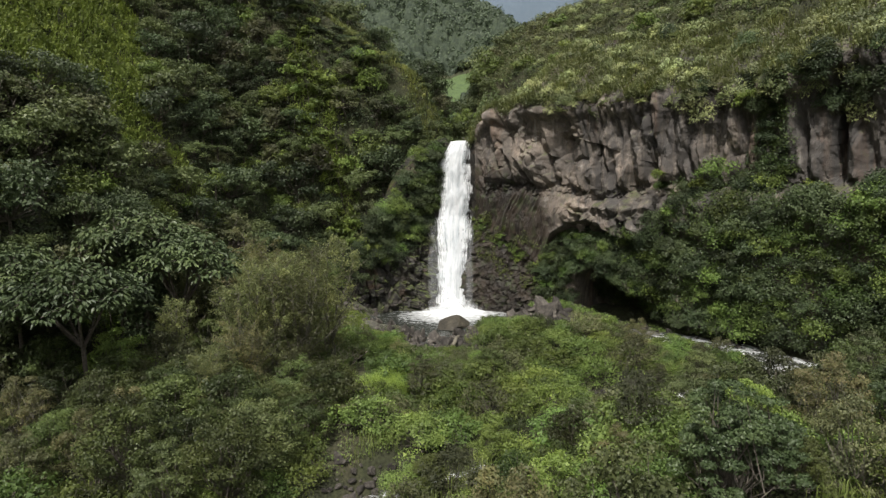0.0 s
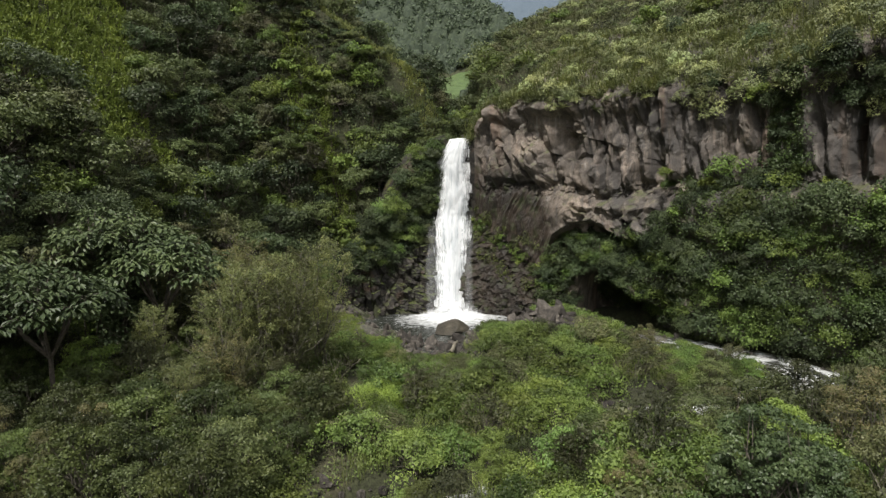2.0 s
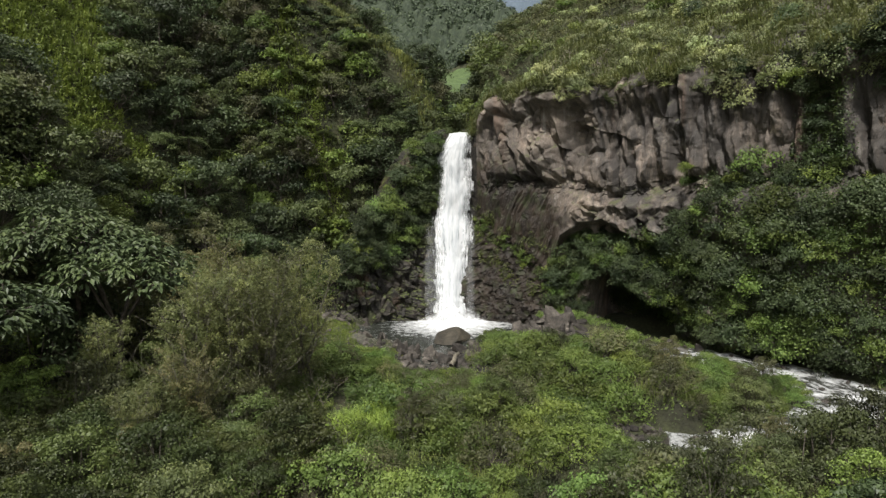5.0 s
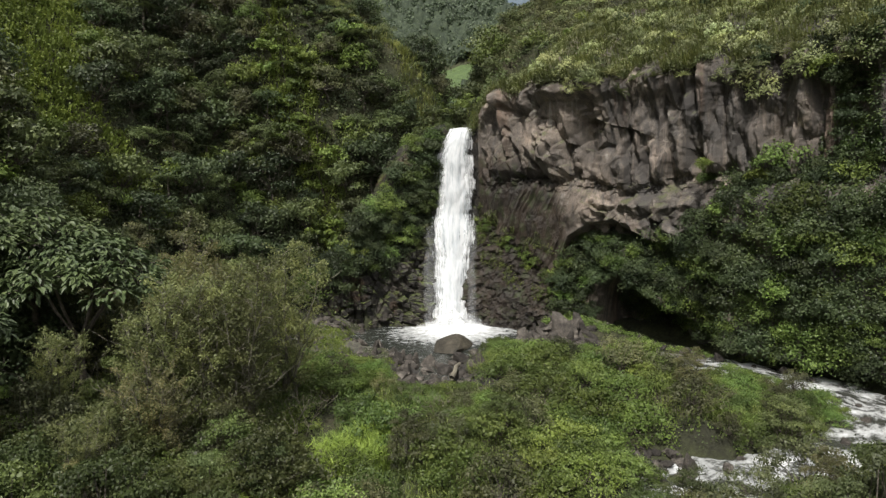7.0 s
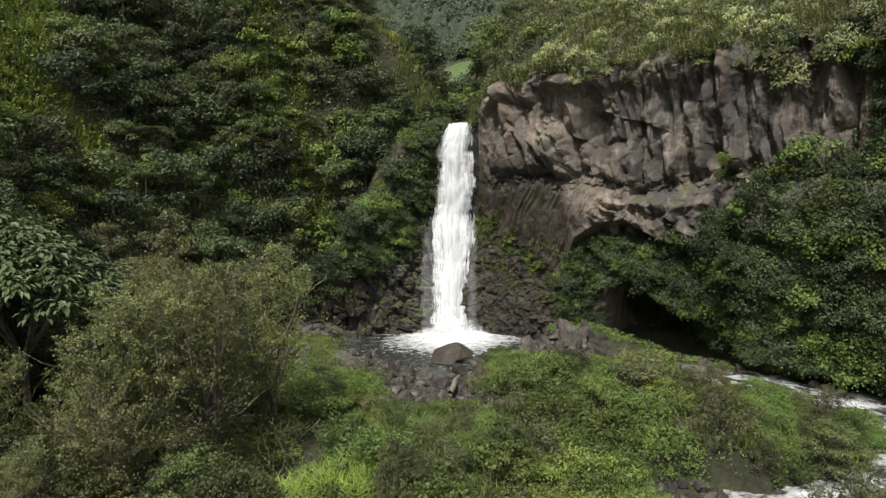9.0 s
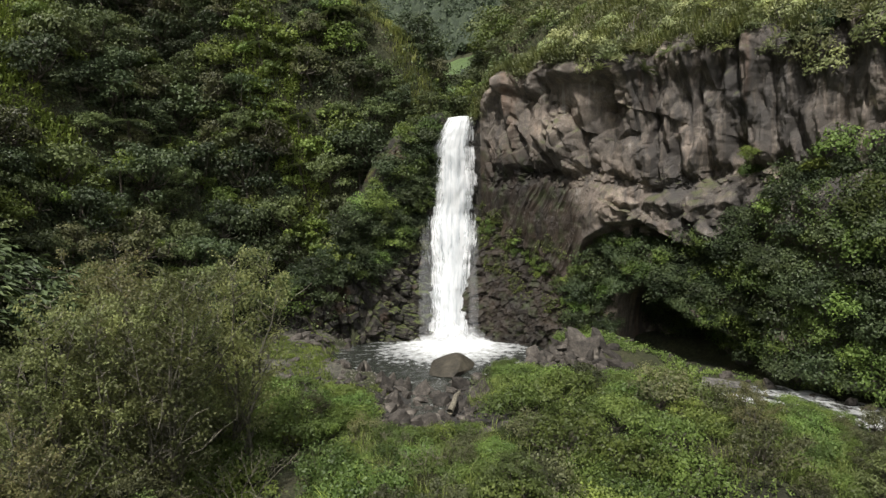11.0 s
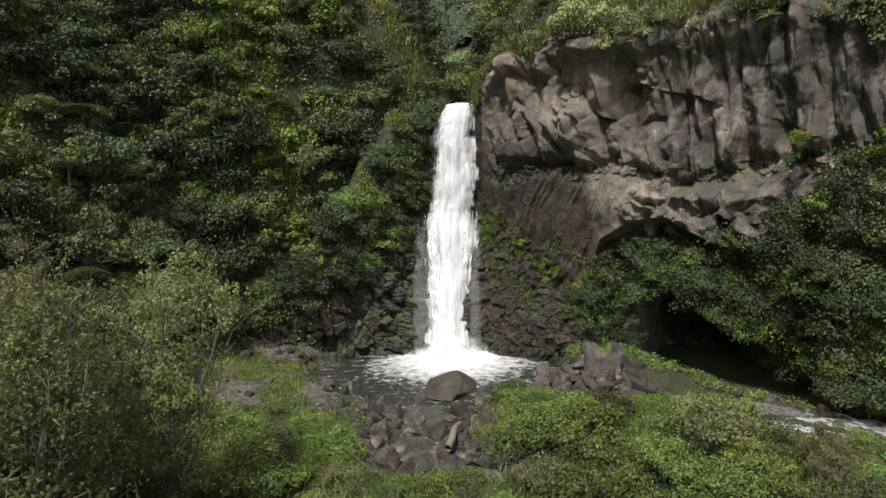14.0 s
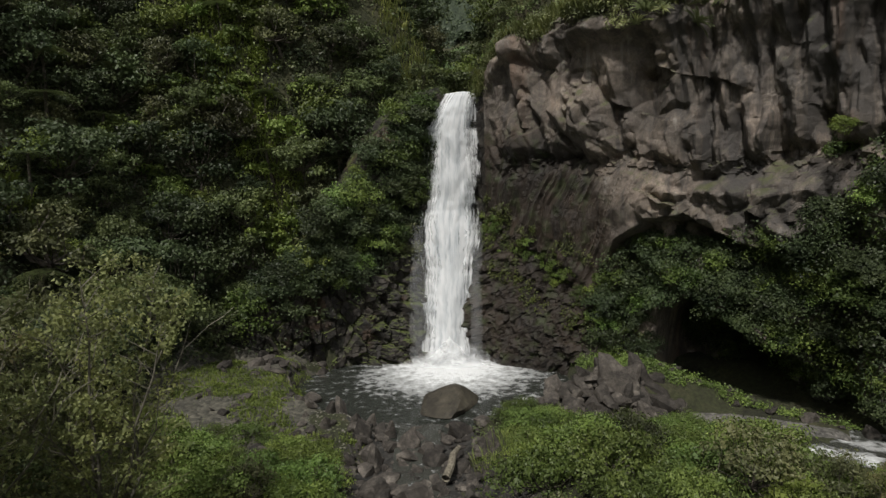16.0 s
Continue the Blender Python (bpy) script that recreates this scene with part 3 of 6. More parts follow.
# ---- rock wall round the falls ----
def cliff_surface(nu, nv, cap):
    """The wall, from its foot to its brink, and cap more rows that run back under the turf."""
    pts = np.array(CLIFF_LINE)
    for _ in range(2):                              # round the corners
        q, r = pts[:-1] * 0.75 + pts[1:] * 0.25, pts[:-1] * 0.25 + pts[1:] * 0.75
        pts = np.vstack([pts[:1], np.stack([q, r], 1).reshape(-1, 2), pts[-1:]])
    seg = np.hypot(*np.diff(pts, axis=0).T)
    run = np.concatenate([[0], np.cumsum(seg)])
    u = np.linspace(0, run[-1], nu)
    px, py = np.interp(u, run, pts[:, 0]), np.interp(u, run, pts[:, 1])
    tx, ty = np.gradient(px, u), np.gradient(py, u)
    k = np.ones(25) / 25
    tx, ty = (np.convolve(np.pad(a, 12, "edge"), k, "valid") for a in (tx, ty))
    ln = np.hypot(tx, ty)
    nx, ny = ty / ln, -tx / ln                      # out of the rock, towards the valley
    top = np.interp(px, [-18.5, -15, -10, -5, -1.0, 1.0, 1.5, 4.6, 5.4, 8, 14, 22, 27, 31, 37, 46], [1, 3.0, 8, 16, 21.0, 21.6, 20.5, 20.5, 23.0, 25.2, 24.6, 24.2, 24.0, 23.6, 25, 26])
    top = top + 0.9 * smooth(5, 8, px) * fbm(u / 3.5, u * 0 + 4.0, seed=8, octaves=3)
    v = np.linspace(0, 1, nv)
    Z = -4.5 + v[None, :] * (top[:, None] + 4.5)
    U, X, Y = np.broadcast_to(u[:, None], Z.shape), np.broadcast_to(px[:, None], Z.shape), np.broadcast_to(py[:, None], Z.shape)
    n2 = 0.8 * fbm(U / 4.5, Z / 4.5, seed=9, octaves=3)
    right = smooth(4, 8, X)
    # the overhang and the cave under it
    arch = np.interp(X, [13.0, 14.5, 16, 18, 20.8, 23.5, 25, 26.5], [2.0, 7.0, 9.0, 9.7, 7.6, 7.0, 5.0, 1.0])
    under = (1 - smooth(-0.3, 0.3, Z - arch - 1.2 * n2)) * smooth(13.2, 15, X) * (1 - smooth(24.5, 26.5, X))
    D = -2.0 * under
    roof = np.interp(X, [15.4, 16.2, 17.2, 18.4, 20, 22, 24.5, 28, 33, 38], [-5, 1.4, 3.6, 3.6, 1.8, -0.4, -1.7, -2.1, -2.3, -3.6])
    D = D - (1.2 + 5.3 * (1 - smooth(20, 25, X))) * (1 - smooth(-0.5, 0.5, Z - roof - 1.2 * n2)) * smooth(15.2, 16.2, X) * (1 - smooth(36, 38, X))
    # heap of fallen, overgrown matter at the foot, and the bulge of the overgrown face further along
    fan = np.interp(X, [4, 5.5, 9, 12, 14.5, 17], [9, 11, 8.2, 6, 3.5, -2])
    D = D + 0.33 * np.clip(fan - Z, 0, 11) * smooth(4.2, 6, X) * (1 - smooth(14, 17.5, X))
    D = D + 1.8 * smooth(24.5, 29, X) * (1 - smooth(11, 14.5, Z)) * smooth(-5, -1, Z)
    # broken faces along the brink: great slanting facets with clean arrises, smaller blocks broken out between them
    warp, warp2 = 0.9 * fbm(U / 2.6, Z / 2.6, seed=44, octaves=3), 0.9 * fbm(U / 2.6, Z / 2.6, seed=48, octaves=3)
    rim = 14.4 - 0.10 * np.clip(X - 8, 0, 12)                                        # lower edge of the broken band
    wb = smooth(-0.6, 0.6, Z - rim + 1.6 * n2) * right * (1 - 0.75 * smooth(17, 20, X))
    broken = smooth(-0.1, 0.15, vnoise(U / 3.0, Z / 2.2, seed=14))
    D = D + wb * (1.7 * blocks(U / 3.0 + 0.15 * warp, Z / 3.6 + 0.12 * U + 0.15 * warp2, seed=311, fall=1.8, flat=0.25, tip=2.0) + 0.3)
    D = D + wb * (0.4 + 0.6 * broken) * 0.85 * blocks(U / 1.35 + 0.2 * warp, Z / 1.7 + 0.15 * U + 0.2 * warp2, seed=321, tip=1.6)
    D = D + wb * broken * 0.28 * blocks(U / 0.6 + 0.3 * warp, Z / 0.7 + 0.3 * warp2, seed=331)
    # a rubble seam under the broken band
    seam = np.exp(-((Z - rim + 1.6 * n2 + 0.4) / 0.8) ** 2) * right
    f1, gap, who, tilt = cells(U / 0.5, Z / 0.45, seed=16)
    D = D + seam * (-0.55 + (who - 0.5) * 0.5 + 0.5 * tilt)
    # fluted slab beside the falls, its grooves leaning with the bedding
    ws = smooth(4.6, 6.4, X) * (1 - smooth(14.8, 16.6, X)) * (1 - smooth(-0.6, 0.6, Z - rim + 1.6 * n2))
    ws = ws * smooth(-1.0, 1.5, Z - np.interp(X, [4, 5.5, 9, 12, 14.5], [8, 9.5, 6.5, 4.0, 1.0]))
    lean = U - 0.34 * Z + 0.5 * warp
    D = D + ws * (0.9 - 0.55 * np.abs(vnoise(lean / 0.62, Z / 6.0, seed=17)) - 0.25 * np.abs(vnoise(lean / 0.26, Z / 4.0, seed=27)) + 0.55 * vnoise(lean / 2.2, Z / 8.0, seed=18))
    # pale lip and crags over the overhang: rounded hanging bosses
    wc = smooth(14.8, 16.6, X) * (1 - smooth(-0.8, 0.8, Z - rim + 1.8 + 1.6 * n2)) * (1 - smooth(26, 29, X))
    D = D + wc * (0.5 + 1.5 * blocks(U / 2.7 + 0.4 * warp, Z / 2.3 + 0.4 * warp2 + 0.25 * U, seed=341, fall=1.4, flat=0.2, tip=2.0))
    D = D + wc * 0.5 * blocks(U / 1.0 + 0.4 * warp, Z / 1.0 + 0.4 * warp2, seed=351, tip=1.8)
    # a shadowed ledge between the ribs and the lip
    D = D - 1.2 * np.exp(-((Z - 12.6 - 0.25 * (X - 21) + 2.6 * n2) / 0.6) ** 2) * smooth(-0.3, 0.3, vnoise(X / 3, Z / 3, seed=31)) * smooth(17.5, 19.5, X) * (1 - smooth(25, 27, X))
    # upright ribs
    wr = smooth(17, 19.5, X) * smooth(-0.5, 1.5, Z - 12.4 + n2)
    D = D + wr * (1.5 * blocks(U / 1.5 + 0.3 * warp, Z / 5.5 + 0.15 * U, seed=361, fall=2.0, flat=0.2, tip=1.4) + 0.45 * blocks(U / 0.7 + 0.3 * warp, Z / 1.9, seed=371))
    # wall west of the falls: rough dark steps
    wl_ = 1 - smooth(3.5, 6, X)
    f1, gap, who, tilt = cells(U / 1.2, Z / 1.9 + 0.1 * U, seed=23)
    D = D + wl_ * ((who - 0.5) * 0.9 + 0.9 * tilt - 0.3 * (1 - smooth(0.0, 0.14, gap)))
    f1, gap, who, tilt = cells(U / 0.5, Z / 0.6, seed=41)
    D = D + (0.2 * (who - 0.5) + 0.3 * tilt) * wl_
    D = D + 0.6 * n2 * right + 0.16 * fbm(U / 0.7, Z / 0.7, seed=37) * (1 - 0.5 * wb)
    under_brow = top[:, None] - Z                    # the brink stands out over the broken faces
    brow = right * (0.4 + 0.6 * smooth(-0.3, 0.3, vnoise(U / 4.0, Z * 0, seed=33)))
    D = D + 1.5 * brow * (1 - smooth(1.6, 2.8, under_brow + 0.8 * n2)) - 0.7 * smooth(0.96, 1.0, v[None, :]) ** 2
    D = D * np.where(np.abs(X - 2.3) < 3.2, 0.5, 1.0)
    # the wall steps out below the ledge halfway down the falls
    D = D + 0.31 * np.clip(9.0 + 0.6 * n2 - Z, 0, 13) * smooth(-8, -3, X) * (1 - smooth(4.6, 7.5, X))
    foot = smooth(-8, -4, X) * (1 - smooth(13, 16, X)) * (1 - smooth(-0.8, 0.8, Z - np.interp(X, [4, 5.5, 9, 12, 14.5], [9, 10.0, 7.2, 4.6, 1.6])))
    f1, gap, who, tilt = cells(U / 1.3 + 0.4 * warp, Z / 1.1 + 0.4 * warp2, seed=61)
    D = D + foot * ((who - 0.5) * 0.5 + 0.5 * tilt - 0.12 * (1 - smooth(0.0, 0.12, gap)))
    f1, gap, who, tilt = cells(U / 0.5 + 0.4 * warp, Z / 0.45 + 0.4 * warp2, seed=65)
    D = D + foot * ((who - 0.5) * 0.28 + 0.4 * tilt)
    PX, PY = X + nx[:, None] * D, Y + ny[:, None] * D
    # brink: run back into the hill
    back = np.linspace(0.6, 13.0, cap)
    wide = smooth(6, 10, px)[:, None]
    b = back[None, :] * (0.15 + 0.85 * wide)
    BX, BY = PX[:, -1:] - nx[:, None] * b, PY[:, -1:] - ny[:, None] * b
    BZ = Z[:, -1:] + 0.70 * b * wide + 0.5 * fbm(BX / 3, BY / 3, seed=43) * smooth(0, 2, b)
    return U, np.hstack([PX, BX]), np.hstack([PY, BY]), np.hstack([Z, BZ]), nx, ny


CLIFF_NV = 280
CU, CX, CY, CZ, CNX, CNY = cliff_surface(780, CLIFF_NV, 16)
CUT = int(np.argmax(CX[:, CLIFF_NV // 2] > 4.9))
for name, material, lo, hi, label in (("wall_rock_west", WET_ROCK, 0, CUT + 1, "dark wet mossy rock wall beside the waterfall"), ("wall_rock_east", CLIFF, CUT, CX.shape[0], "grey-brown volcanic rock cliff with broken blocks and a dark cave")):
    side_v = np.stack([CX[lo:hi], CY[lo:hi], CZ[lo:hi]], -1).reshape(-1, 3)
    tagged(part(name, make_mesh(name, side_v, grid_faces(hi - lo, CX.shape[1])), material), label, "cliff", kind="structure")

# ---- water ----
def sheet_uv(me, nu, nv):
    uv = me.uv_layers.new(name="UVMap")
    u, v = np.meshgrid(np.linspace(0, 1, nu), np.linspace(0, 1, nv), indexing="ij")
    flat = np.stack([u, v], -1).reshape(-1, 2)
    idx = np.empty(len(me.loops), np.int32)
    me.loops.foreach_get("vertex_index", idx)
    uv.data.foreach_set("uv", flat[idx].astype(np.float32).ravel())


def falls_sheet(depth, inset, seed):
    nu, nv = 40, 130
    U, V = np.meshgrid(np.linspace(-1, 1, nu), np.linspace(0, 1, nv), indexing="ij")
    z = 21.0 - 24.4 * V
    west = np.interp(z, [-3.4, 0, 5, 8.8, 11, 14, 17.5, 20.2, 21], [-1.5, -1.1, -0.9, -1.15, -0.75, -0.55, -0.45, 0.9, 1.4]) + inset
    east = np.interp(z, [-3.4, 0, 5, 8.8, 11, 14, 17.5, 20.2, 21], [3.5, 3.4, 3.8, 4.3, 4.3, 4.4, 4.3, 4.5, 4.6]) - inset
    wob = 0.12 * fbm(z * 0.5, U * 0 + seed, seed=seed) + 0.10 * fbm(z * 3.0, np.sign(U) * 3 + seed, seed=seed + 5)
    x = (west + east) / 2 + U * (east - west) / 2 + wob
    fallout = np.interp(V, [0, 0.02, 0.06, 0.25, 0.45, 0.52, 1], [-0.9, -0.1, 0.35, 0.8, 1.3, 2.0, 5.6])
    y = 87.2 - fallout - depth * np.clip(1 - U ** 2, 0, 1) ** 0.5 + 0.3 * fbm(x * 1.4, z / 1.6, seed=seed + 9)
    me = make_mesh("falls_sheet", np.stack([x, y, z], -1).reshape(-1, 3), grid_faces(nu, nv), True)
    sheet_uv(me, nu, nv)
    return me


falls = tagged(new("waterfall"), "tall white waterfall plunging into a rocky pool", "waterfall", kind="structure")
for depth, inset, seed in ((0.15, -0.15, 51), (0.7, 0.25, 57), (1.1, 0.6, 61)):
    part("water_sheet", falls_sheet(depth, inset, seed), FALLS, falls)
# spray where it strikes the pool
nu, nv = 60, 24
A, R = np.meshgrid(np.linspace(0, 2 * np.pi, nu), np.linspace(0.0, 1.0, nv), indexing="ij")
for high, wide, seed in ((2.0, 3.0, 63), (1.1, 4.4, 67)):
    sx, sy = 1.1 + np.cos(A) * R * wide * 1.15, 80.6 + np.sin(A) * R * wide * 0.7
    sz = WATER + 0.05 + high * np.exp(-(R * 2.2) ** 2) * (1 + 0.6 * fbm(sx, sy, seed=seed)) - 0.1 * R
    me = make_mesh("spray", np.stack([sx, sy, sz], -1).reshape(-1, 3), grid_faces(nu, nv), True)
    sheet_uv(me, nu, nv)
    part("spray", me, SPRAY, falls, "white spray at the foot of the falls")

# mist rising where it strikes, thinning upwards
for y0, wide, high, seed in ((79.6, 4.6, 2.4, 77), (80.4, 3.8, 3.6, 78), (81.2, 3.2, 4.8, 79)):
    U, V = np.meshgrid(np.linspace(-1, 1, 30), np.linspace(0, 1, 16), indexing="ij")
    top_z = high * np.sqrt(np.clip(1 - U ** 2, 0, 1)) * (1 + 0.25 * fbm(U * 2, U * 0 + seed, seed=seed))
    me = make_mesh("mist", np.stack([1.2 + U * wide, y0 + 1.2 * U ** 2 + 0.4 * V + 0.3 * fbm(U * 3, V * 3, seed=seed), WATER - 0.1 + V * top_z], -1).reshape(-1, 3), grid_faces(30, 16), True)
    sheet_uv(me, 30, 16)
    part("mist", me, MIST, falls, "soft white mist at the foot of the falls")
# thin grey veils of water down the wet rock on both sides of the fall
for x0, x1, z0, seed in ((-2.3, -0.5, 8.8, 71), (3.3, 4.5, 9.0, 73)):
    U, V = np.meshgrid(np.linspace(0, 1, 14), np.linspace(0, 1, 50), indexing="ij")
    vz = z0 + (-2.9 - z0) * V
    vx = x0 + (x1 - x0) * U + 0.3 * fbm(vz * 0.4, vz * 0 + seed, seed=seed) - 0.35 * V * (seed == 73)
    vy = 87.2 - 2.3 - 3.6 * smooth(9.0, -3.0, vz) - 0.5 * np.sin(np.pi * U) + 0.3 * fbm(vx, vz, seed=seed + 3)
    me = make_mesh("veil", np.stack([vx, vy, vz], -1).reshape(-1, 3), grid_faces(14, 50), True)
    sheet_uv(me, 14, 50)
    part("veil", me, VEIL, falls, "thin grey veil of water over wet rock")

nu, nv = 90, 90
A, R = np.meshgrid(np.linspace(-12, 13, nu), np.linspace(65, 88, nv), indexing="ij")
pool_me = make_mesh("pool", np.stack([A, R, WATER + 0.06 * fbm(A * 1.2, R * 1.2, seed=71)], -1).reshape(-1, 3), grid_faces(nu, nv), True)
sheet_uv(pool_me, nu, nv)
tagged(part("water_pool", pool_me, POOLW), "dark rippled plunge pool with white foam", "pool", kind="structure")


def ribbon(pts, half, z0, z1, across=18, step=0.35, narrow=None):
    p = np.array(pts)
    for _ in range(3):
        q, r = p[:-1] * 0.75 + p[1:] * 0.25, p[:-1] * 0.25 + p[1:] * 0.75
        p = np.vstack([p[:1], np.stack([q, r], 1).reshape(-1, 2), p[-1:]])
    run = np.concatenate([[0], np.cumsum(np.hypot(*np.diff(p, axis=0).T))])
    s = np.arange(0, run[-1], step)
    x, y = np.interp(s, run, p[:, 0]), np.interp(s, run, p[:, 1])
    tx, ty = np.gradient(x), np.gradient(y)
    ln = np.hypot(tx, ty)
    w = np.linspace(-half, half, across)[None, :] * (np.interp(s / s[-1], *narrow)[:, None] if narrow else 1.0)
    X, Y = x[:, None] - (ty / ln)[:, None] * w, y[:, None] + (tx / ln)[:, None] * w
    Z = z0 + (z1 - z0) * (s / s[-1])[:, None] + 0.28 * fbm(X * 0.9, Y * 0.9, seed=81)
    me = make_mesh("stream", np.stack([X, Y, Z], -1).reshape(-1, 3), grid_faces(len(s), across), True)
    sheet_uv(me, len(s), across)
    uvl = me.uv_layers[0]
    a = np.empty(len(me.loops) * 2, np.float32)
    uvl.data.foreach_get("uv", a)
    a = a.reshape(-1, 2)
    a[:, 0] *= run[-1] / 6
    a[:, 1] *= half / 6
    uvl.data.foreach_set("uv", a.ravel())
    return me


tagged(part("water_stream", ribbon(RIVER, 3.4, WATER, WATER - 0.25, narrow=([0, 0.4, 0.5, 0.56, 1], [0.8, 1, 1, 0.6, 0.5])), STREAM), "white rushing mountain stream over dark stones", "stream", kind="structure")

# ---- plants ----
def unit(v):
    return v / np.maximum(np.linalg.norm(v, axis=-1, keepdims=True), 1e-9)


def leaves(places, normals, length, width, fold=0.25, droop=0.3, gen=rng):
    """One pointed leaf at each place: a slim triangle."""
    k = len(places)
    rnd = unit(gen.normal(size=(k, 3)))
    along = unit(np.cross(normals, rnd))
    along = unit(along - droop * np.array([0, 0, 1.0]))
    across = unit(np.cross(normals, along))
    ln = length * gen.uniform(0.6, 1.3, (k, 1))
    wd = width * gen.uniform(0.7, 1.2, (k, 1))
    base = places - along * ln * 0.5
    tip = places + along * ln * 0.5 - np.array([0, 0, 1.0]) * ln * fold * 0.5
    lift = unit(normals) * wd * fold
    left, right = places - across * wd * 0.62 + lift - along * ln * 0.15, places + across * wd * 0.62 + lift * 0.2 - along * ln * 0.3
    v = np.stack([left, right, tip], 1).reshape(-1, 3)
    return v, np.arange(3 * k).reshape(-1, 3)


def tube(path, radii, sides=5):
    path, radii = np.asarray(path, float), np.asarray(radii, float)
    t = unit(np.gradient(path, axis=0))
    ref = np.where(np.abs(t[:, 2:3]) > 0.9, [[1.0, 0, 0]], [[0, 0, 1.0]])
    a = unit(np.cross(t, ref))
    b = np.cross(t, a)
    ang = np.linspace(0, 2 * np.pi, sides, endpoint=False)
    v = path[:, None] + radii[:, None, None] * (a[:, None] * np.cos(ang)[None, :, None] + b[:, None] * np.sin(ang)[None, :, None])
    n = len(path)
    i, j = np.meshgrid(np.arange(n - 1), np.arange(sides), indexing="ij")
    f = np.stack([i * sides + j, i * sides + (j + 1) % sides, (i + 1) * sides + (j + 1) % sides, (i + 1) * sides + j], -1).reshape(-1, 4)
    return v.reshape(-1, 3), f


def joined(chunks):
    vs, fs, k = [], [], 0
    for v, f in chunks:
        vs.append(v)
        fs.append(f + k)
        k += len(v)
    return np.vstack(vs), np.vstack(fs)


def clump(centre, radius, k, gen, squash=0.75, shell=0.66):
    """Places and outward normals of leaves in an uneven rounded tuft."""
    d = unit(gen.normal(size=(k, 3)))
    d[:, 2] = np.where(d[:, 2] < -0.35, -d[:, 2], d[:, 2])
    r = radius * (shell + (1 - shell) * gen.random((k, 1)) ** 0.7) * (1 + 0.3 * vnoise(d[:, :1] * 3 + centre[0], d[:, 1:2] * 3 + centre[1], d[:, 2:] * 3))
    p = np.asarray(centre) + d * r * np.array([1, 1, squash])
    n = unit(d + np.array([0, 0, 0.45]) + 0.38 * gen.normal(size=(k, 3)))
    return p, n


def plant(name, seed, tall, spread, tufts, leaf_n, leaf_l, leaf_w, material, trunk_r=0.12, low=0.3, squash=0.75, tuft_r=0.9, upright=False, bark=None, flat=False):
    """A tree or shrub: tapering trunk with limbs, and a crown of many leaves in uneven tufts round the limb ends."""
    gen = np.random.default_rng(seed)
    wood, lv = [], []
    fork = tall * low
    sway = gen.normal(size=2) * 0.05 * tall
    trunk = np.array([[0, 0, -0.5], [sway[0] * 0.3, sway[1] * 0.3, fork * 0.5], [sway[0], sway[1], fork]])
    wood.append(tube(trunk, [trunk_r * 1.25, trunk_r, trunk_r * 0.8], 6))
    for i in range(tufts):
        a = i * 2.399 + gen.uniform(-0.4, 0.4)
        q = math.sqrt((i + 0.5) / tufts) if not upright else gen.random() ** 0.5
        rad = spread * q * gen.uniform(0.75, 1.1)
        hi = tall * (1 - (0.18 if flat else 0.45) * q ** 2) * (gen.uniform(0.78, 1.0) if i % 3 else gen.uniform(0.42, 0.75))
        c = np.array([math.cos(a) * rad, math.sin(a) * rad, max(hi - tuft_r * squash, fork * 0.7)])
        midp = trunk[-1] * 0.5 + c * 0.5 + gen.normal(size=3) * 0.08 * tall * np.array([1, 1, 0.4]) - np.array([0, 0, 0.06 * tall])
        wood.append(tube([trunk[-1], midp, c, c + np.array([0, 0, tuft_r * 0.4])], [trunk_r * 0.6, trunk_r * 0.38, trunk_r * 0.2, trunk_r * 0.06], 3))
        k = int(leaf_n / tufts * gen.uniform(0.7, 1.3))
        p, nrm = clump(c, tuft_r * gen.uniform(0.75, 1.25), k, gen, squash)
        lv.append(leaves(p, nrm, leaf_l, leaf_w, gen=gen))
        p, nrm = clump(c, tuft_r * 0.5, 5 + k // 16, gen, squash, 0.3)
        lv.append(leaves(p, nrm, tuft_r * 0.4, tuft_r * 0.3, gen=gen))
    thing = new(name)
    part("trunk", make_mesh("trunk", *joined(wood)), bark or BARK, thing)
    part("crown", make_mesh("crown", *joined(lv)), material, thing)
    return thing


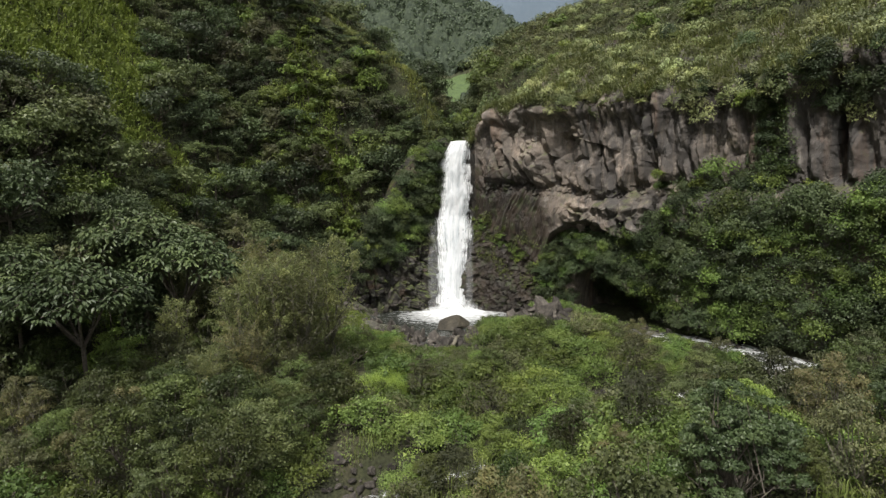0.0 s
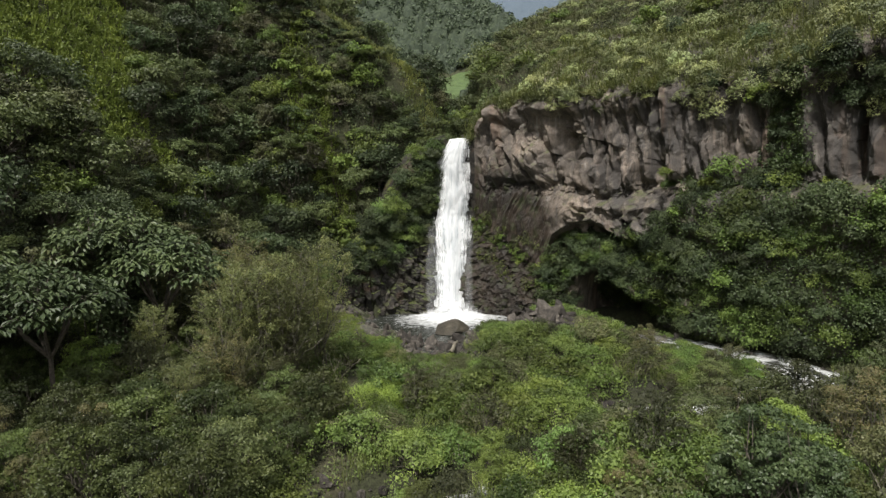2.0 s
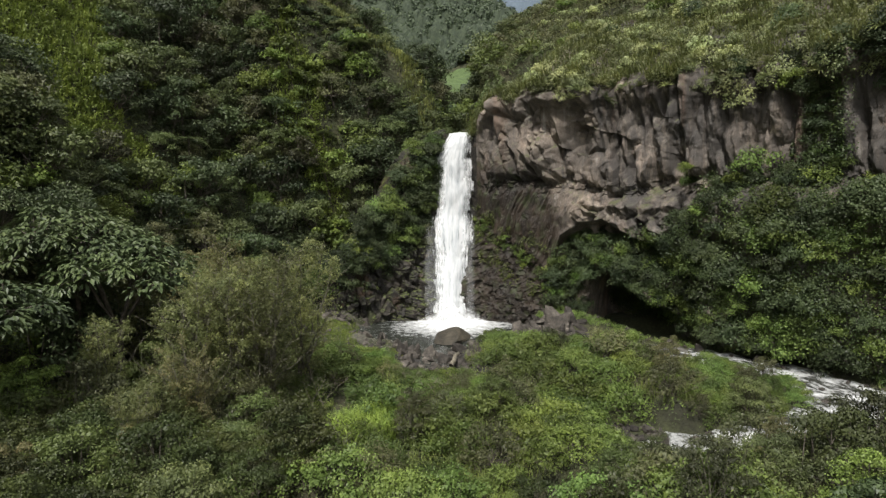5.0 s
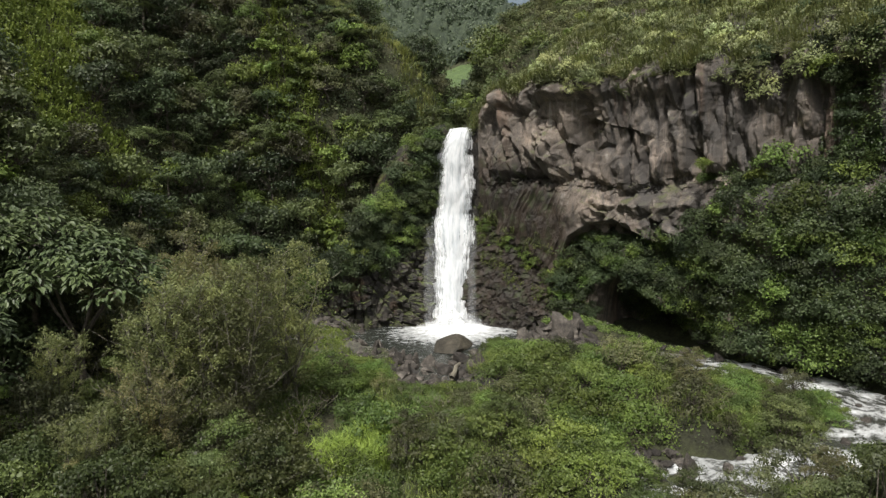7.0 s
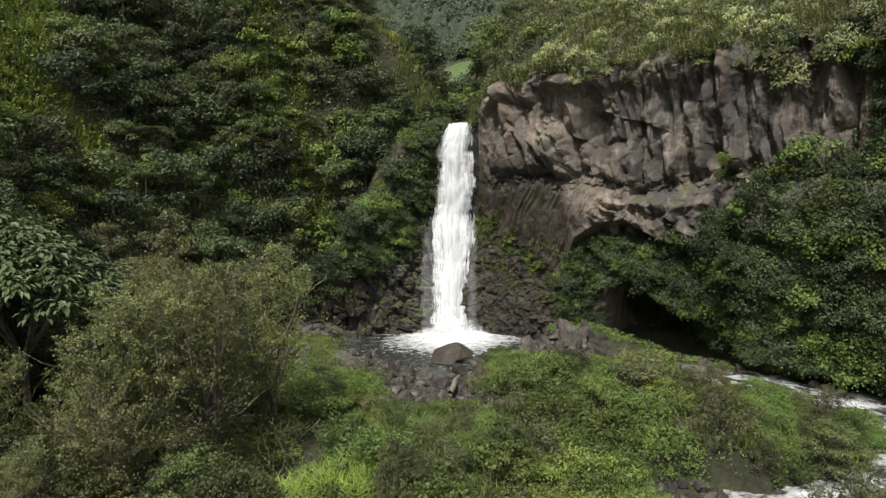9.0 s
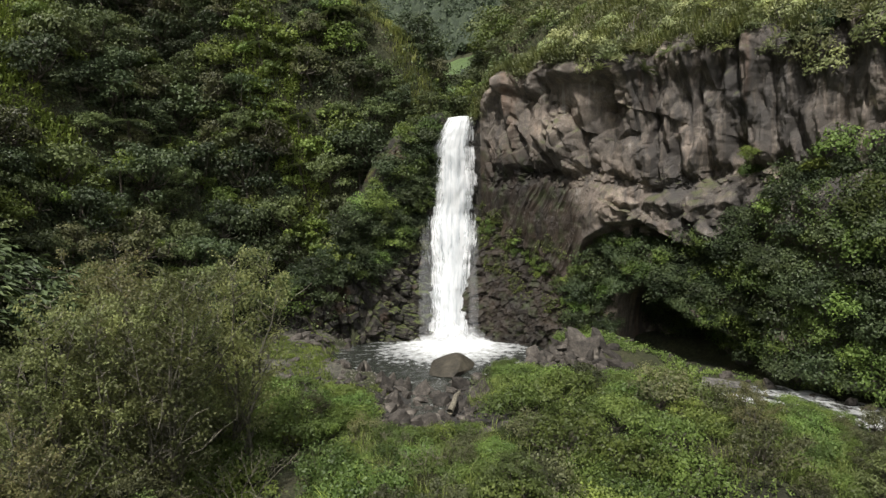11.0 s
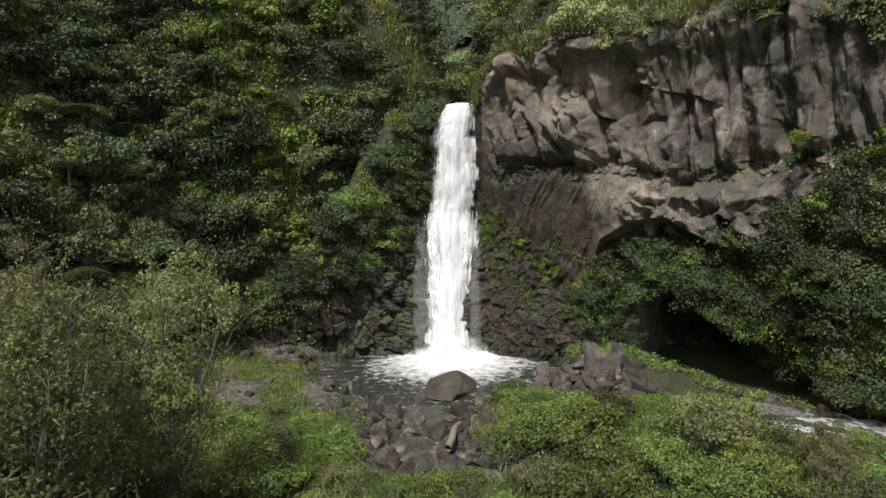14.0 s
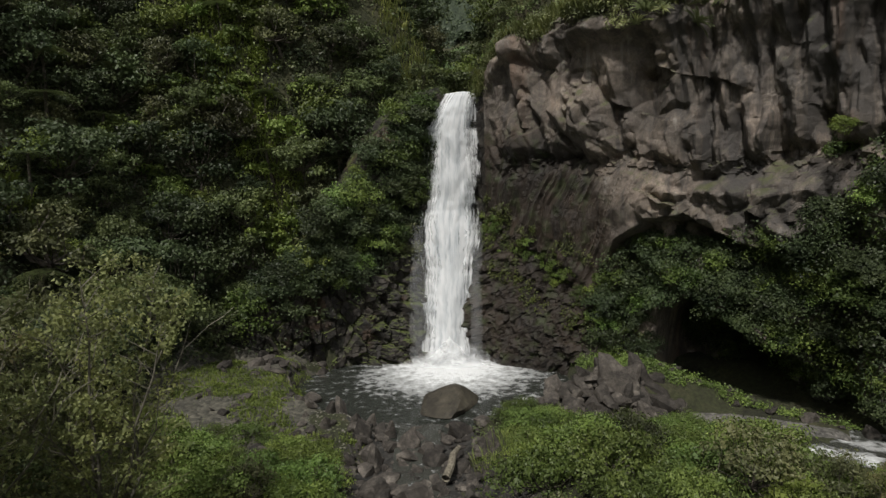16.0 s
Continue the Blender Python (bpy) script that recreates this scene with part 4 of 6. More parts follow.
def broad_rosettes(name, seed, tall, spread, heads, material, leaf_l=0.55):
    """An open tree whose big lobed leaves stand in whorls at the twig ends."""
    gen = np.random.default_rng(seed)
    wood, lv = [], []
    fork = np.array([gen.normal() * 0.2, gen.normal() * 0.2, tall * 0.45])
    wood.append(tube([[0, 0, -0.6], fork * 0.5 + [0.1, 0, 0], fork], [0.2, 0.16, 0.12], 6))
    limbs = []
    for i in range(7):
        a = i * 2.399 + gen.uniform(-0.3, 0.3)
        e = np.array([math.cos(a) * spread * 0.55, math.sin(a) * spread * 0.55, tall * gen.uniform(0.72, 0.86)])
        limbs.append(e)
        wood.append(tube([fork, (fork + e) / 2 - [0, 0, 0.25], e], [0.1, 0.075, 0.05], 5))
    for i in range(heads):
        a = i * 2.399 + gen.uniform(-0.3, 0.3)
        q = math.sqrt((i + 0.5) / heads)
        c = np.array([math.cos(a) * spread * q, math.sin(a) * spread * q, tall * (1 - 0.2 * q * q) * gen.uniform(0.84, 1.0)])
        near = min(limbs, key=lambda e: np.sum((e - c) ** 2))
        wood.append(tube([near, (near + c) / 2 + [0, 0, -0.1], c], [0.045, 0.03, 0.018], 4))
        k = int(gen.integers(22, 34))
        ang = gen.uniform(0, 2 * np.pi, k)
        out_ = np.stack([np.cos(ang), np.sin(ang), gen.uniform(-0.5, 0.6, k)], 1)
        p = c + unit(out_) * gen.uniform(0.2, 0.55, (k, 1))
        n = unit(np.array([0, 0, 1.0]) + 0.4 * out_ + 0.25 * gen.normal(size=(k, 3)))
        base, along = p, unit(out_ - 0.35 * np.array([0, 0, 1.0]))
        side = unit(np.cross(n, along))
        ln, wd = leaf_l * gen.uniform(0.7, 1.25, (k, 1)), leaf_l * 0.55 * gen.uniform(0.8, 1.2, (k, 1))
        mid_l, mid_r = base + along * ln * 0.55 - side * wd * 0.5, base + along * ln * 0.55 + side * wd * 0.5
        tip = base + along * ln - np.array([0, 0, 0.3]) * ln
        lv.append((np.stack([base, mid_r, tip, mid_l], 1).reshape(-1, 3), np.arange(4 * k).reshape(-1, 4)))
    thing = new(name)
    part("trunk", make_mesh("trunk", *joined(wood)), BARK, thing)
    part("crown", make_mesh("crown", *joined(lv)), material, thing, "large dark glossy leaves with pale sheen")
    return thing


def slender(name, seed, tall, stems, material, bare=2, fine=34, leaf_l=0.2):
    """A many-stemmed slender tree: thin rising stems, fine branches, small narrow leaves in soft sprays, a few bare twigs."""
    gen = np.random.default_rng(seed)
    wood, lv = [], []
    for s in range(stems):
        a = s * 2.399 + gen.uniform(-0.5, 0.5)
        lean, top = gen.uniform(0.07, 0.22) * tall, tall * gen.uniform(0.72, 1.0)
        t = np.linspace(0, 1, 7)
        path = np.stack([math.cos(a) * (0.12 + lean * t ** 1.3), math.sin(a) * (0.12 + lean * t ** 1.3), -0.4 + (top + 0.4) * t], 1)
        path[1:-1, :2] += gen.normal(size=(5, 2)) * 0.09
        wood.append(tube(path, 0.075 * (1 - 0.88 * t), 5))
        for b in range(fine):
            tt = gen.uniform(0.16, 1.0) ** 0.85
            o = np.array([np.interp(tt, t, path[:, i]) for i in range(3)])
            ba = gen.uniform(0, 2 * np.pi)
            ln = tall * gen.uniform(0.07, 0.17) * (1.25 - 0.6 * tt)
            e = o + np.array([math.cos(ba) * ln, math.sin(ba) * ln, ln * gen.uniform(0.35, 1.0)])
            wood.append(tube([o, (o + e) / 2 + gen.normal(size=3) * 0.05, e], [0.013, 0.009, 0.004], 3))
            k = int(gen.integers(26, 64))
            along = gen.uniform(0.45, 1.1, (k, 1))
            p = o + (e - o) * along + gen.normal(size=(k, 3)) * np.array([0.10, 0.10, 0.08])
            n = unit(np.array([0, 0, 0.6]) + gen.normal(size=(k, 3)))
            lv.append(leaves(p, n, leaf_l, leaf_l * 0.42, gen=gen, droop=0.1))
    for b in range(bare):
        a = gen.uniform(0, 2 * np.pi)
        o = np.array([0, 0, tall * gen.uniform(0.15, 0.4)])
        e = o + np.array([math.cos(a), math.sin(a), gen.uniform(0.7, 1.4)]) * tall * 0.32
        path = np.linspace(o, e, 6) + gen.normal(size=(6, 3)) * 0.08
        wood.append(tube(path, np.linspace(0.035, 0.008, 6), 4))
        for q in range(5):
            s0 = path[1 + q % 5]
            e2 = s0 + unit(e - o + gen.normal(size=3) * 1.2) * tall * 0.1
            wood.append(tube([s0, (s0 + e2) / 2 + gen.normal(size=3) * 0.05, e2], [0.014, 0.01, 0.005], 3))
    thing = new(name)
    part("trunk", make_mesh("trunk", *joined(wood)), BARK_TWIG, thing, "thin pale grey-brown stems and twigs")
    part("crown", make_mesh("crown", *joined(lv)), material, thing)
    return thing


def blades(origins, normals, k, length, width, gen, bend=0.6, spread=0.35):
    """Arching grass blades, k at each place: two quads a blade."""
    o = np.repeat(origins, k, 0) + gen.normal(size=(len(origins) * k, 3)) * np.array([spread, spread, 0.02])
    up = np.repeat(unit(normals * 0.4 + np.array([0, 0, 0.8])), k, 0)
    m = len(o)
    a = gen.uniform(0, 2 * np.pi, m)
    out_ = np.stack([np.cos(a), np.sin(a), np.zeros(m)], 1)
    ln = length * gen.uniform(0.5, 1.2, (m, 1))
    side = np.stack([-np.sin(a), np.cos(a), np.zeros(m)], 1) * width * gen.uniform(0.7, 1.2, (m, 1)) * 0.5
    p1 = o + up * ln * 0.55 + out_ * ln * 0.15 * bend
    p2 = o + up * ln * (0.95 - 0.35 * bend) + out_ * ln * 0.6 * bend
    v = np.stack([o - side * 0.7, o + side * 0.7, p1 + side, p1 - side, p2 + side * 0.1, p2 - side * 0.1], 1).reshape(-1, 3)
    i = np.arange(m)[:, None] * 6
    f = np.concatenate([i + np.array([[0, 1, 2]]), i + np.array([[0, 2, 3]]), i + np.array([[3, 2, 4]])], 1).reshape(-1, 3)
    return v, f


def sprawl(origins, normals, k, radius, leaf_l, leaf_w, gen):
    """Low leafy tufts: k leaves in a dome at each place."""
    n0 = np.repeat(normals, k, 0)
    d = unit(gen.normal(size=(len(n0), 3)) + n0 * 0.8 + np.array([0, 0, 0.3]))
    r = np.repeat(radius * gen.uniform(0.6, 1.4, (len(origins), 1)), k, 0) * gen.uniform(0.35, 1.0, (len(n0), 1))
    p = np.repeat(origins, k, 0) + d * r
    n = unit(d * 0.6 + np.array([0, 0, 0.7]) + 0.5 * gen.normal(size=d.shape))
    return leaves(p, n, leaf_l, leaf_w, gen=gen)


def ground_normals(x, y):
    e = 0.4
    return unit(np.stack([(height(x - e, y) - height(x + e, y)) / (2 * e), (height(x, y - e) - height(x, y + e)) / (2 * e), np.ones_like(x)], 1))


PROTO_AT = pose(0, -400, -200)      # first of each kind is moved to its place below
USED = set()


def put(src, m):
    """Stand the first of its kind there, or a copy of it."""
    if src.name in USED:
        ob = copy_thing(src, m)
    else:
        USED.add(src.name)
        ob = src
    ob.matrix_basis = m
    return ob


def spots(count, xs, ys, gap, ok, gen):
    """Loosely spaced places in a stretch of ground, as dense on steep ground as on level."""
    k = count * 60
    x, y = gen.uniform(*xs, k), gen.uniform(*ys, k)
    keep = ok(x, y)
    x, y = x[keep], y[keep]
    nz = ground_normals(x, y)[:, 2]
    keep = gen.random(len(x)) < 0.25 / np.clip(nz, 0.25, 1)
    pts = np.stack([x[keep], y[keep], height(x[keep], y[keep])], 1)
    got = np.empty((0, 3))
    for p in pts:
        if len(got) == 0 or np.min(np.sum((got - p) ** 2, 1)) > gap * gap:
            got = np.vstack([got, p])
            if len(got) == count:
                break
    return [(float(a), float(b)) for a, b, _ in got]


def scatter(kinds, places, gen, scale=(0.75, 1.3), sink=0.2, lean=8):
    zs = height(np.array([p[0] for p in places]), np.array([p[1] for p in places]))
    for (x, y), z in zip(places, zs):
        src = kinds[int(gen.integers(len(kinds)))]
        put(src, pose(x, y, z - sink, gen.uniform(-lean, lean), gen.uniform(-lean, lean), gen.uniform(0, 360)) @ Matrix.Scale(gen.uniform(*scale), 4))


def kinds_of(build, name, label, category, group, n, **k):
    made = []
    for i in range(n):
        ob = tagged(build(name, seed=100 + len(bpy.data.objects), **k), label, category, group)
        ob.matrix_basis = PROTO_AT
        made.append(ob)
    return made


dark_tree = kinds_of(plant, "broadleaf_tree", "dense dark green broadleaf tree on the steep slope", "tree", "trees on the slope", 4, tall=5.0, spread=2.4, tufts=22, leaf_n=2300, leaf_l=0.26, leaf_w=0.155, material=LEAF_DARK, tuft_r=1.0, flat=True, low=0.22, trunk_r=0.1)
mid_tree = kinds_of(plant, "broadleaf_tree", "mid-green spreading broadleaf tree on the steep slope", "tree", "trees on the slope", 3, tall=4.6, spread=2.3, tufts=21, leaf_n=2300, leaf_l=0.245, leaf_w=0.145, material=LEAF_MID, tuft_r=0.95, flat=True, low=0.22, trunk_r=0.1)
grey_tree = kinds_of(plant, "broadleaf_tree", "grey-green thin-crowned tree on the steep slope", "tree", "trees on the slope", 2, tall=4.8, spread=1.9, tufts=24, leaf_n=2000, leaf_l=0.23, leaf_w=0.125, material=LEAF_OLIVE, tuft_r=0.75)
bright_tree = kinds_of(plant, "broadleaf_tree", "round fresh green broadleaf tree on the steep slope", "tree", "trees on the slope", 2, tall=4.2, spread=2.0, tufts=20, leaf_n=2300, leaf_l=0.23, leaf_w=0.14, material=LEAF_BRIGHT, tuft_r=0.9, low=0.2, trunk_r=0.1)
slope_bush = kinds_of(plant, "bush", "bright green leafy bush on the steep slope", "bush", "bushes on the slope", 3, tall=2.4, spread=1.9, tufts=12, leaf_n=900, leaf_l=0.34, leaf_w=0.2, material=LEAF_BRIGHT, tuft_r=0.85, low=0.15, trunk_r=0.06)
hang_bush = kinds_of(plant, "hanging_bush", "dark green bush clinging to the overgrown rock face", "bush", "bushes on the rock face", 4, tall=2.2, spread=1.7, tufts=15, leaf_n=1500, leaf_l=0.21, leaf_w=0.14, material=LEAF_DARK, tuft_r=0.85, low=0.15, trunk_r=0.06)
hang_bright = kinds_of(plant, "leafy_bush", "mid-green leafy bush clinging to the overgrown rock face", "leafy bush", "leafy bushes on the rock face", 3, tall=2.2, spread=1.7, tufts=15, leaf_n=1500, leaf_l=0.2, leaf_w=0.135, material=LEAF_FRESH, tuft_r=0.8, low=0.15, trunk_r=0.06)
shrub_mid = kinds_of(plant, "leafy_shrub", "mid-green leafy shrub on the valley floor", "leafy shrub", "leafy shrubs on the valley floor", 4, tall=2.5, spread=1.9, tufts=26, leaf_n=2900, leaf_l=0.13, leaf_w=0.078, material=LEAF_FRESH, tuft_r=0.65, low=0.15, trunk_r=0.06)
shrub_fresh = kinds_of(plant, "low_bush", "fresh green leafy shrub on the valley floor", "low bush", "low bushes on the valley floor", 3, tall=2.0, spread=1.7, tufts=22, leaf_n=2600, leaf_l=0.125, leaf_w=0.075, material=LEAF_BRIGHT, tuft_r=0.6, low=0.15, trunk_r=0.05)
shrub_grey = kinds_of(plant, "twiggy_shrub", "grey-green twiggy shrub on the valley floor", "shrub", "twiggy shrubs on the valley floor", 3, tall=2.8, spread=1.7, tufts=30, leaf_n=2300, leaf_l=0.13, leaf_w=0.065, material=LEAF_OLIVE, tuft_r=0.5, low=0.15, trunk_r=0.05, upright=True)
brink_shrub = kinds_of(plant, "low_shrub", "low grey-green shrub on the brink of the cliff", "shrub", "shrubs along the brink", 3, tall=1.9, spread=1.6, tufts=14, leaf_n=520, leaf_l=0.27, leaf_w=0.13, material=LEAF_PALE, tuft_r=0.6, low=0.15, trunk_r=0.05)
olive = kinds_of(slender, "slender_tree", "slender olive-grey tree with fine twigs and thin foliage", "tree", "slender trees by the river", 3, tall=7.5, stems=6, material=LEAF_SLENDER, fine=46, leaf_l=0.13, bare=6)
rusty = kinds_of(slender, "slender_tree", "slender olive tree with rust-coloured twig tips", "tree", "slender trees by the river", 1, tall=7.5, stems=6, material=LEAF_RUST, fine=46, leaf_l=0.13, bare=6)
def bank_bush(words, n, material, **k):
    return kinds_of(plant, "tall_bush", words, "bush", "tall bushes on the bank", n, material=material, **k)


tall_bush = bank_bush("tall dense dark green bush with small leaves", 2, LEAF_BANK, tall=7.0, spread=3.0, tufts=56, leaf_n=8200, leaf_l=0.16, leaf_w=0.1, tuft_r=0.8, low=0.1, trunk_r=0.1, squash=0.62)
tall_mid = bank_bush("tall mid-green bush with rounded leafy crowns", 2, LEAF_MID, tall=7.0, spread=2.9, tufts=50, leaf_n=7800, leaf_l=0.155, leaf_w=0.095, tuft_r=0.8, low=0.1, trunk_r=0.09, squash=0.65)
tall_grey = bank_bush("tall grey-green bush with fine leaves and twigs", 2, LEAF_OLIVE, tall=7.0, spread=2.6, tufts=70, leaf_n=6800, leaf_l=0.18, leaf_w=0.085, tuft_r=0.6, low=0.1, trunk_r=0.08, upright=True, bark=BARK_TWIG)
tall_rust = bank_bush("tall olive bush with rust-brown leaf tips and bare twigs", 1, LEAF_RUST, tall=7.0, spread=2.5, tufts=66, leaf_n=7000, leaf_l=0.16, leaf_w=0.075, tuft_r=0.55, low=0.1, trunk_r=0.08, upright=True, bark=BARK_TWIG)
tall_fresh = bank_bush("tall fresh yellow-green leafy bush", 1, LEAF_BRIGHT, tall=7.0, spread=2.8, tufts=50, leaf_n=7600, leaf_l=0.155, leaf_w=0.095, tuft_r=0.75, low=0.1, trunk_r=0.08, squash=0.65)
gloss_tree = kinds_of(plant, "glossy_tree", "dark glossy-leaved rounded tree on the near bank", "tree", "glossy trees on the bank", 1, tall=9.0, spread=2.7, tufts=64, leaf_n=13000, leaf_l=0.22, leaf_w=0.11, material=LEAF_GLOSS, tuft_r=0.62, low=0.12, trunk_r=0.12, squash=0.6)
broad = kinds_of(broad_rosettes, "large_leaved_tree", "open tree with whorls of large dark glossy leaves", "tree", "large-leaved trees", 2, tall=9.0, spread=3.4, heads=170, material=LEAF_GLOSS, leaf_l=0.34)

cliff_bush = kinds_of(plant, "cliff_bush", "yellow-green bush rooted in the cliff face", "bush", "bushes on the cliff face", 1, tall=1.9, spread=1.5, tufts=14, leaf_n=1100, leaf_l=0.24, leaf_w=0.15, material=LEAF_SPUR, tuft_r=0.6, low=0.15, trunk_r=0.05)[0]
gen = np.random.default_rng(41)


def on_hill(x, y):
    d, s, _ = line_dist(x, y, FOOT)
    z = height(x, y)
    bare = np.hypot((x + 5.6) / 2.5, (z - 29.0) / 4.2) + 0.3 * vnoise(x, z, seed=90) < 1      # a raw earth scar under the crest
    return (s < 0) & (d > 0.5) & (z < 75) & (x < 1) & (x > -0.85 * y) & ~bare


def grassy(x, y):
    """The open grass spur high on the near western slope."""
    d, _, _ = line_dist(x, y, [(-29.5, 70.5), (-33.9, 68.7), (-36.4, 66), (-40.0, 61.5), (-48, 60)])
    return d + 2.5 * vnoise(x / 5, y / 5, seed=91) < np.interp(-x, [29, 34, 36.5, 39, 42, 48], [2.2, 3.6, 6.5, 12.0, 17.0, 20.0])


def fresh_patch(x, y):
    return (np.hypot((x + 17.5) / 4.2, (y - 87.6) / 2.4) + 0.4 * vnoise(x / 2, y / 2, seed=93) < 1) | (np.hypot((x + 14.5) / 2.8, (y - 85.8) / 1.7) + 0.4 * vnoise(x / 2, y / 2, seed=94) < 1)


def on_crest(x, y, wide=1.7):
    return line_dist(x, y, [(1.5, 88.5), (-1.5, 91.3), (-5, 92.8), (-11, 92.8), (-17, 92.5), (-23, 93), (-30, 95)])[0] < wide + 0.6 * vnoise(x / 2, y / 2, seed=92)


def on_floor(x, y, off=3.4):
    d, s, _ = line_dist(x, y, FOOT)
    r, _, _ = line_dist(x, y, RIVER)
    c, cs, _ = line_dist(x, y, CLIFF_LINE)
    run, _, _ = line_dist(x, y, RUN)
    pool = np.hypot((x - 0.3) / 11.6, (y - 76.3) / 10.6)
    bank = (x > -19) & (x < -4) & (y > np.where(x > -13, 59.5, 63)) & (y < 82)
    bar = (x > 12) & (x < 26) & (y > 56.5)
    heap = (x > 7) & (x < 18) & (y > 66)
    path = (np.abs(x) < 4) & (y < 22)
    return (s > 0) & (r > np.where((x < 11) & (y < 42), 2.2, off)) & (cs < 0) & (c > 2.5) & (pool > 1) & ((run > np.where(y < 48, 1.7, 3.2)) | (y < 53.5) & (y > 47.5)) & ~bank & ~bar & ~heap & ~path


def on_plateau(x, y):
    c, cs, _ = line_dist(x, y, CLIFF_LINE)
    return (cs > 0) & (c > 11.5) & (x > 7)


scatter(dark_tree * 3 + mid_tree * 4 + grey_tree * 3 + bright_tree * 2, spots(295, (-48, 0), (24, 100), 2.75, lambda x, y: on_hill(x, y) & ~grassy(x, y) & ~fresh_patch(x, y - 1.2) & ~fresh_patch(x, y) & ~on_crest(x, y, 1.9), gen), gen, (0.6, 1.35), lean=15)
scatter(slope_bush + mid_tree + hang_bush, spots(130, (-34, 1), (86, 97), 1.25, lambda x, y: on_crest(x, y, 3.0) & ~on_crest(x, y, 0.5) & on_hill(x, y), gen), gen, (0.3, 0.62))
scatter(slope_bush, spots(90, (-48, 0), (34, 108), 1.8, lambda x, y: on_hill(x, y) & ~grassy(x, y) & (fresh_patch(x, y) | (vnoise(x / 6, y / 6, seed=95) > 0.35) & (height(x, y) > 12)), gen), gen, (0.6, 1.1))

# slender trees and large-leaved trees on the western bank: x, y, height
for i, (x, y, top) in enumerate([(-10.8, 42.9, 9.4), (-10.1, 49.6, 9.6), (-12.9, 42.4, 8.6), (-13.0, 46.9, 10.0), (-14.6, 41.4, 8.4), (-16.2, 48.5, 9.2), (-11.6, 45.4, 8.6), (-13.5, 39.0, 5.6), (-19.0, 40.5, 6.4), (-20.5, 48.0, 8.0), (-14.7, 35.3, 4.0), (-18.5, 53.5, 10.5), (-15.5, 55.0, 8.0)]):
    z = ground_at(x, y)
    put((olive + rusty)[i % 4], pose(x, y, z - 0.2, 0, 0, i * 77) @ Matrix.Scale((top - z) / 7.5, 4))
for i, (x, y, top) in enumerate([(-23.5, 45.0, 12.8), (-28.5, 46.5, 14.0), (-20.0, 44.5, 11.0), (-22.5, 35.5, 9.6), (-26.5, 36.5, 10.5)]):
    z = ground_at(x, y)
    put(broad[i % 2], pose(x, y, z - 0.2, 0, 0, i * 131) @ Matrix.Scale((top - z) / 9.0, 4))
# tall bushes on both banks, each kind: x, y, height of the top
for src, stand in [
        (gloss_tree, [(9.9, 20.3, 6.4), (12.2, 21.6, 5.2), (22.0, 27.0, 5.6)]),
        (tall_rust, [(2.0, 18.2, 4.6), (18.6, 27.6, 5.2), (7.2, 24.0, 3.2), (-13.8, 33.5, 3.0), (-17.4, 31.0, 3.4), (16.8, 36.5, 1.4), (17.2, 51.6, 2.0)]),
        (tall_mid, [(5.6, 18.2, 5.2), (13.0, 30.5, 3.2), (26.0, 36.0, 3.8), (-15.0, 37.5, 4.2), (-20.0, 33.0, 3.8), (-12.4, 49.5, 2.6), (10.5, 36.0, 0.9), (16.0, 31.0, 4.2), (-9.8, 33.6, 1.0), (20.2, 45.4, 0.7)]),
        (tall_grey, [(9.0, 26.7, 4.7), (16.0, 22.5, 5.0), (18.4, 32.5, 4.3), (21.5, 33.0, 3.8), (-12.5, 31.5, 2.2), (-18.5, 38.0, 5.0), (-1.7, 41.0, 1.9), (6.0, 32.5, 1.0), (30.0, 41.0, 3.0), (-16.5, 43.0, 4.2), (21.0, 47.4, 0.6)]),
        (tall_fresh, [(13.6, 25.6, 4.6), (17.5, 19.4, 5.4), (4.2, 22.4, 3.0), (-11.0, 36.4, 1.6), (2.5, 30.5, 1.0), (-21.5, 37.5, 5.4), (22.4, 47.4, 0.1)]),
        (tall_bush, [(6.0, 28.5, 2.4), (17.5, 34.0, 2.4), (13.4, 22.0, 3.8), (-16.0, 30.5, 3.0), (3.3, 44.6, 1.6), (-17.5, 44.0, 5.0), (-15.5, 51.0, 4.6), (-1.0, 27.5, 0.7), (8.0, 33.8, 1.3), (4.0, 33.6, 0.2), (-18.8, 35.2, 3.2)])]:
    for i, (x, y, top) in enumerate(stand):
        z = ground_at(x, y)
        put(src[i % len(src)], pose(x, y, z - 0.2, 0, 0, i * 61) @ Matrix.Scale((top - z) / (9.0 if src is gloss_tree else 7.0), 4))
shrubs = shrub_mid * 2 + shrub_fresh * 2 + shrub_grey
before_run = lambda x, y: (x > -5.0) & (x < 4.6) & (y > 44)
in_bend = lambda x, y: (x > 16.5) & (y > 45)
scatter(shrubs, spots(210, (-22, 32), (22, 60.5), 1.75, lambda x, y: on_floor(x, y, 3.0) & ~before_run(x, y) & ~in_bend(x, y), gen), gen, (0.7, 1.25))
scatter(shrubs, spots(34, (-5, 4.6), (44, 53.5), 1.25, lambda x, y: on_floor(x, y), gen), gen, (0.42, 0.7))
scatter(shrubs, spots(60, (16.5, 27), (45, 57.5), 1.15, lambda x, y: line_dist(x, y, RIVER)[0] > 2.9, gen), gen, (0.4, 0.72))
scatter(shrub_fresh + shrub_mid, spots(95, (3.6, 18), (57.5, 66.8), 1.0, lambda x, y: (x > 4.6) & (y < np.interp(x, [4, 8, 16, 18], [66.6, 65.8, 64.4, 62.0])), gen), gen, (0.5, 0.82))
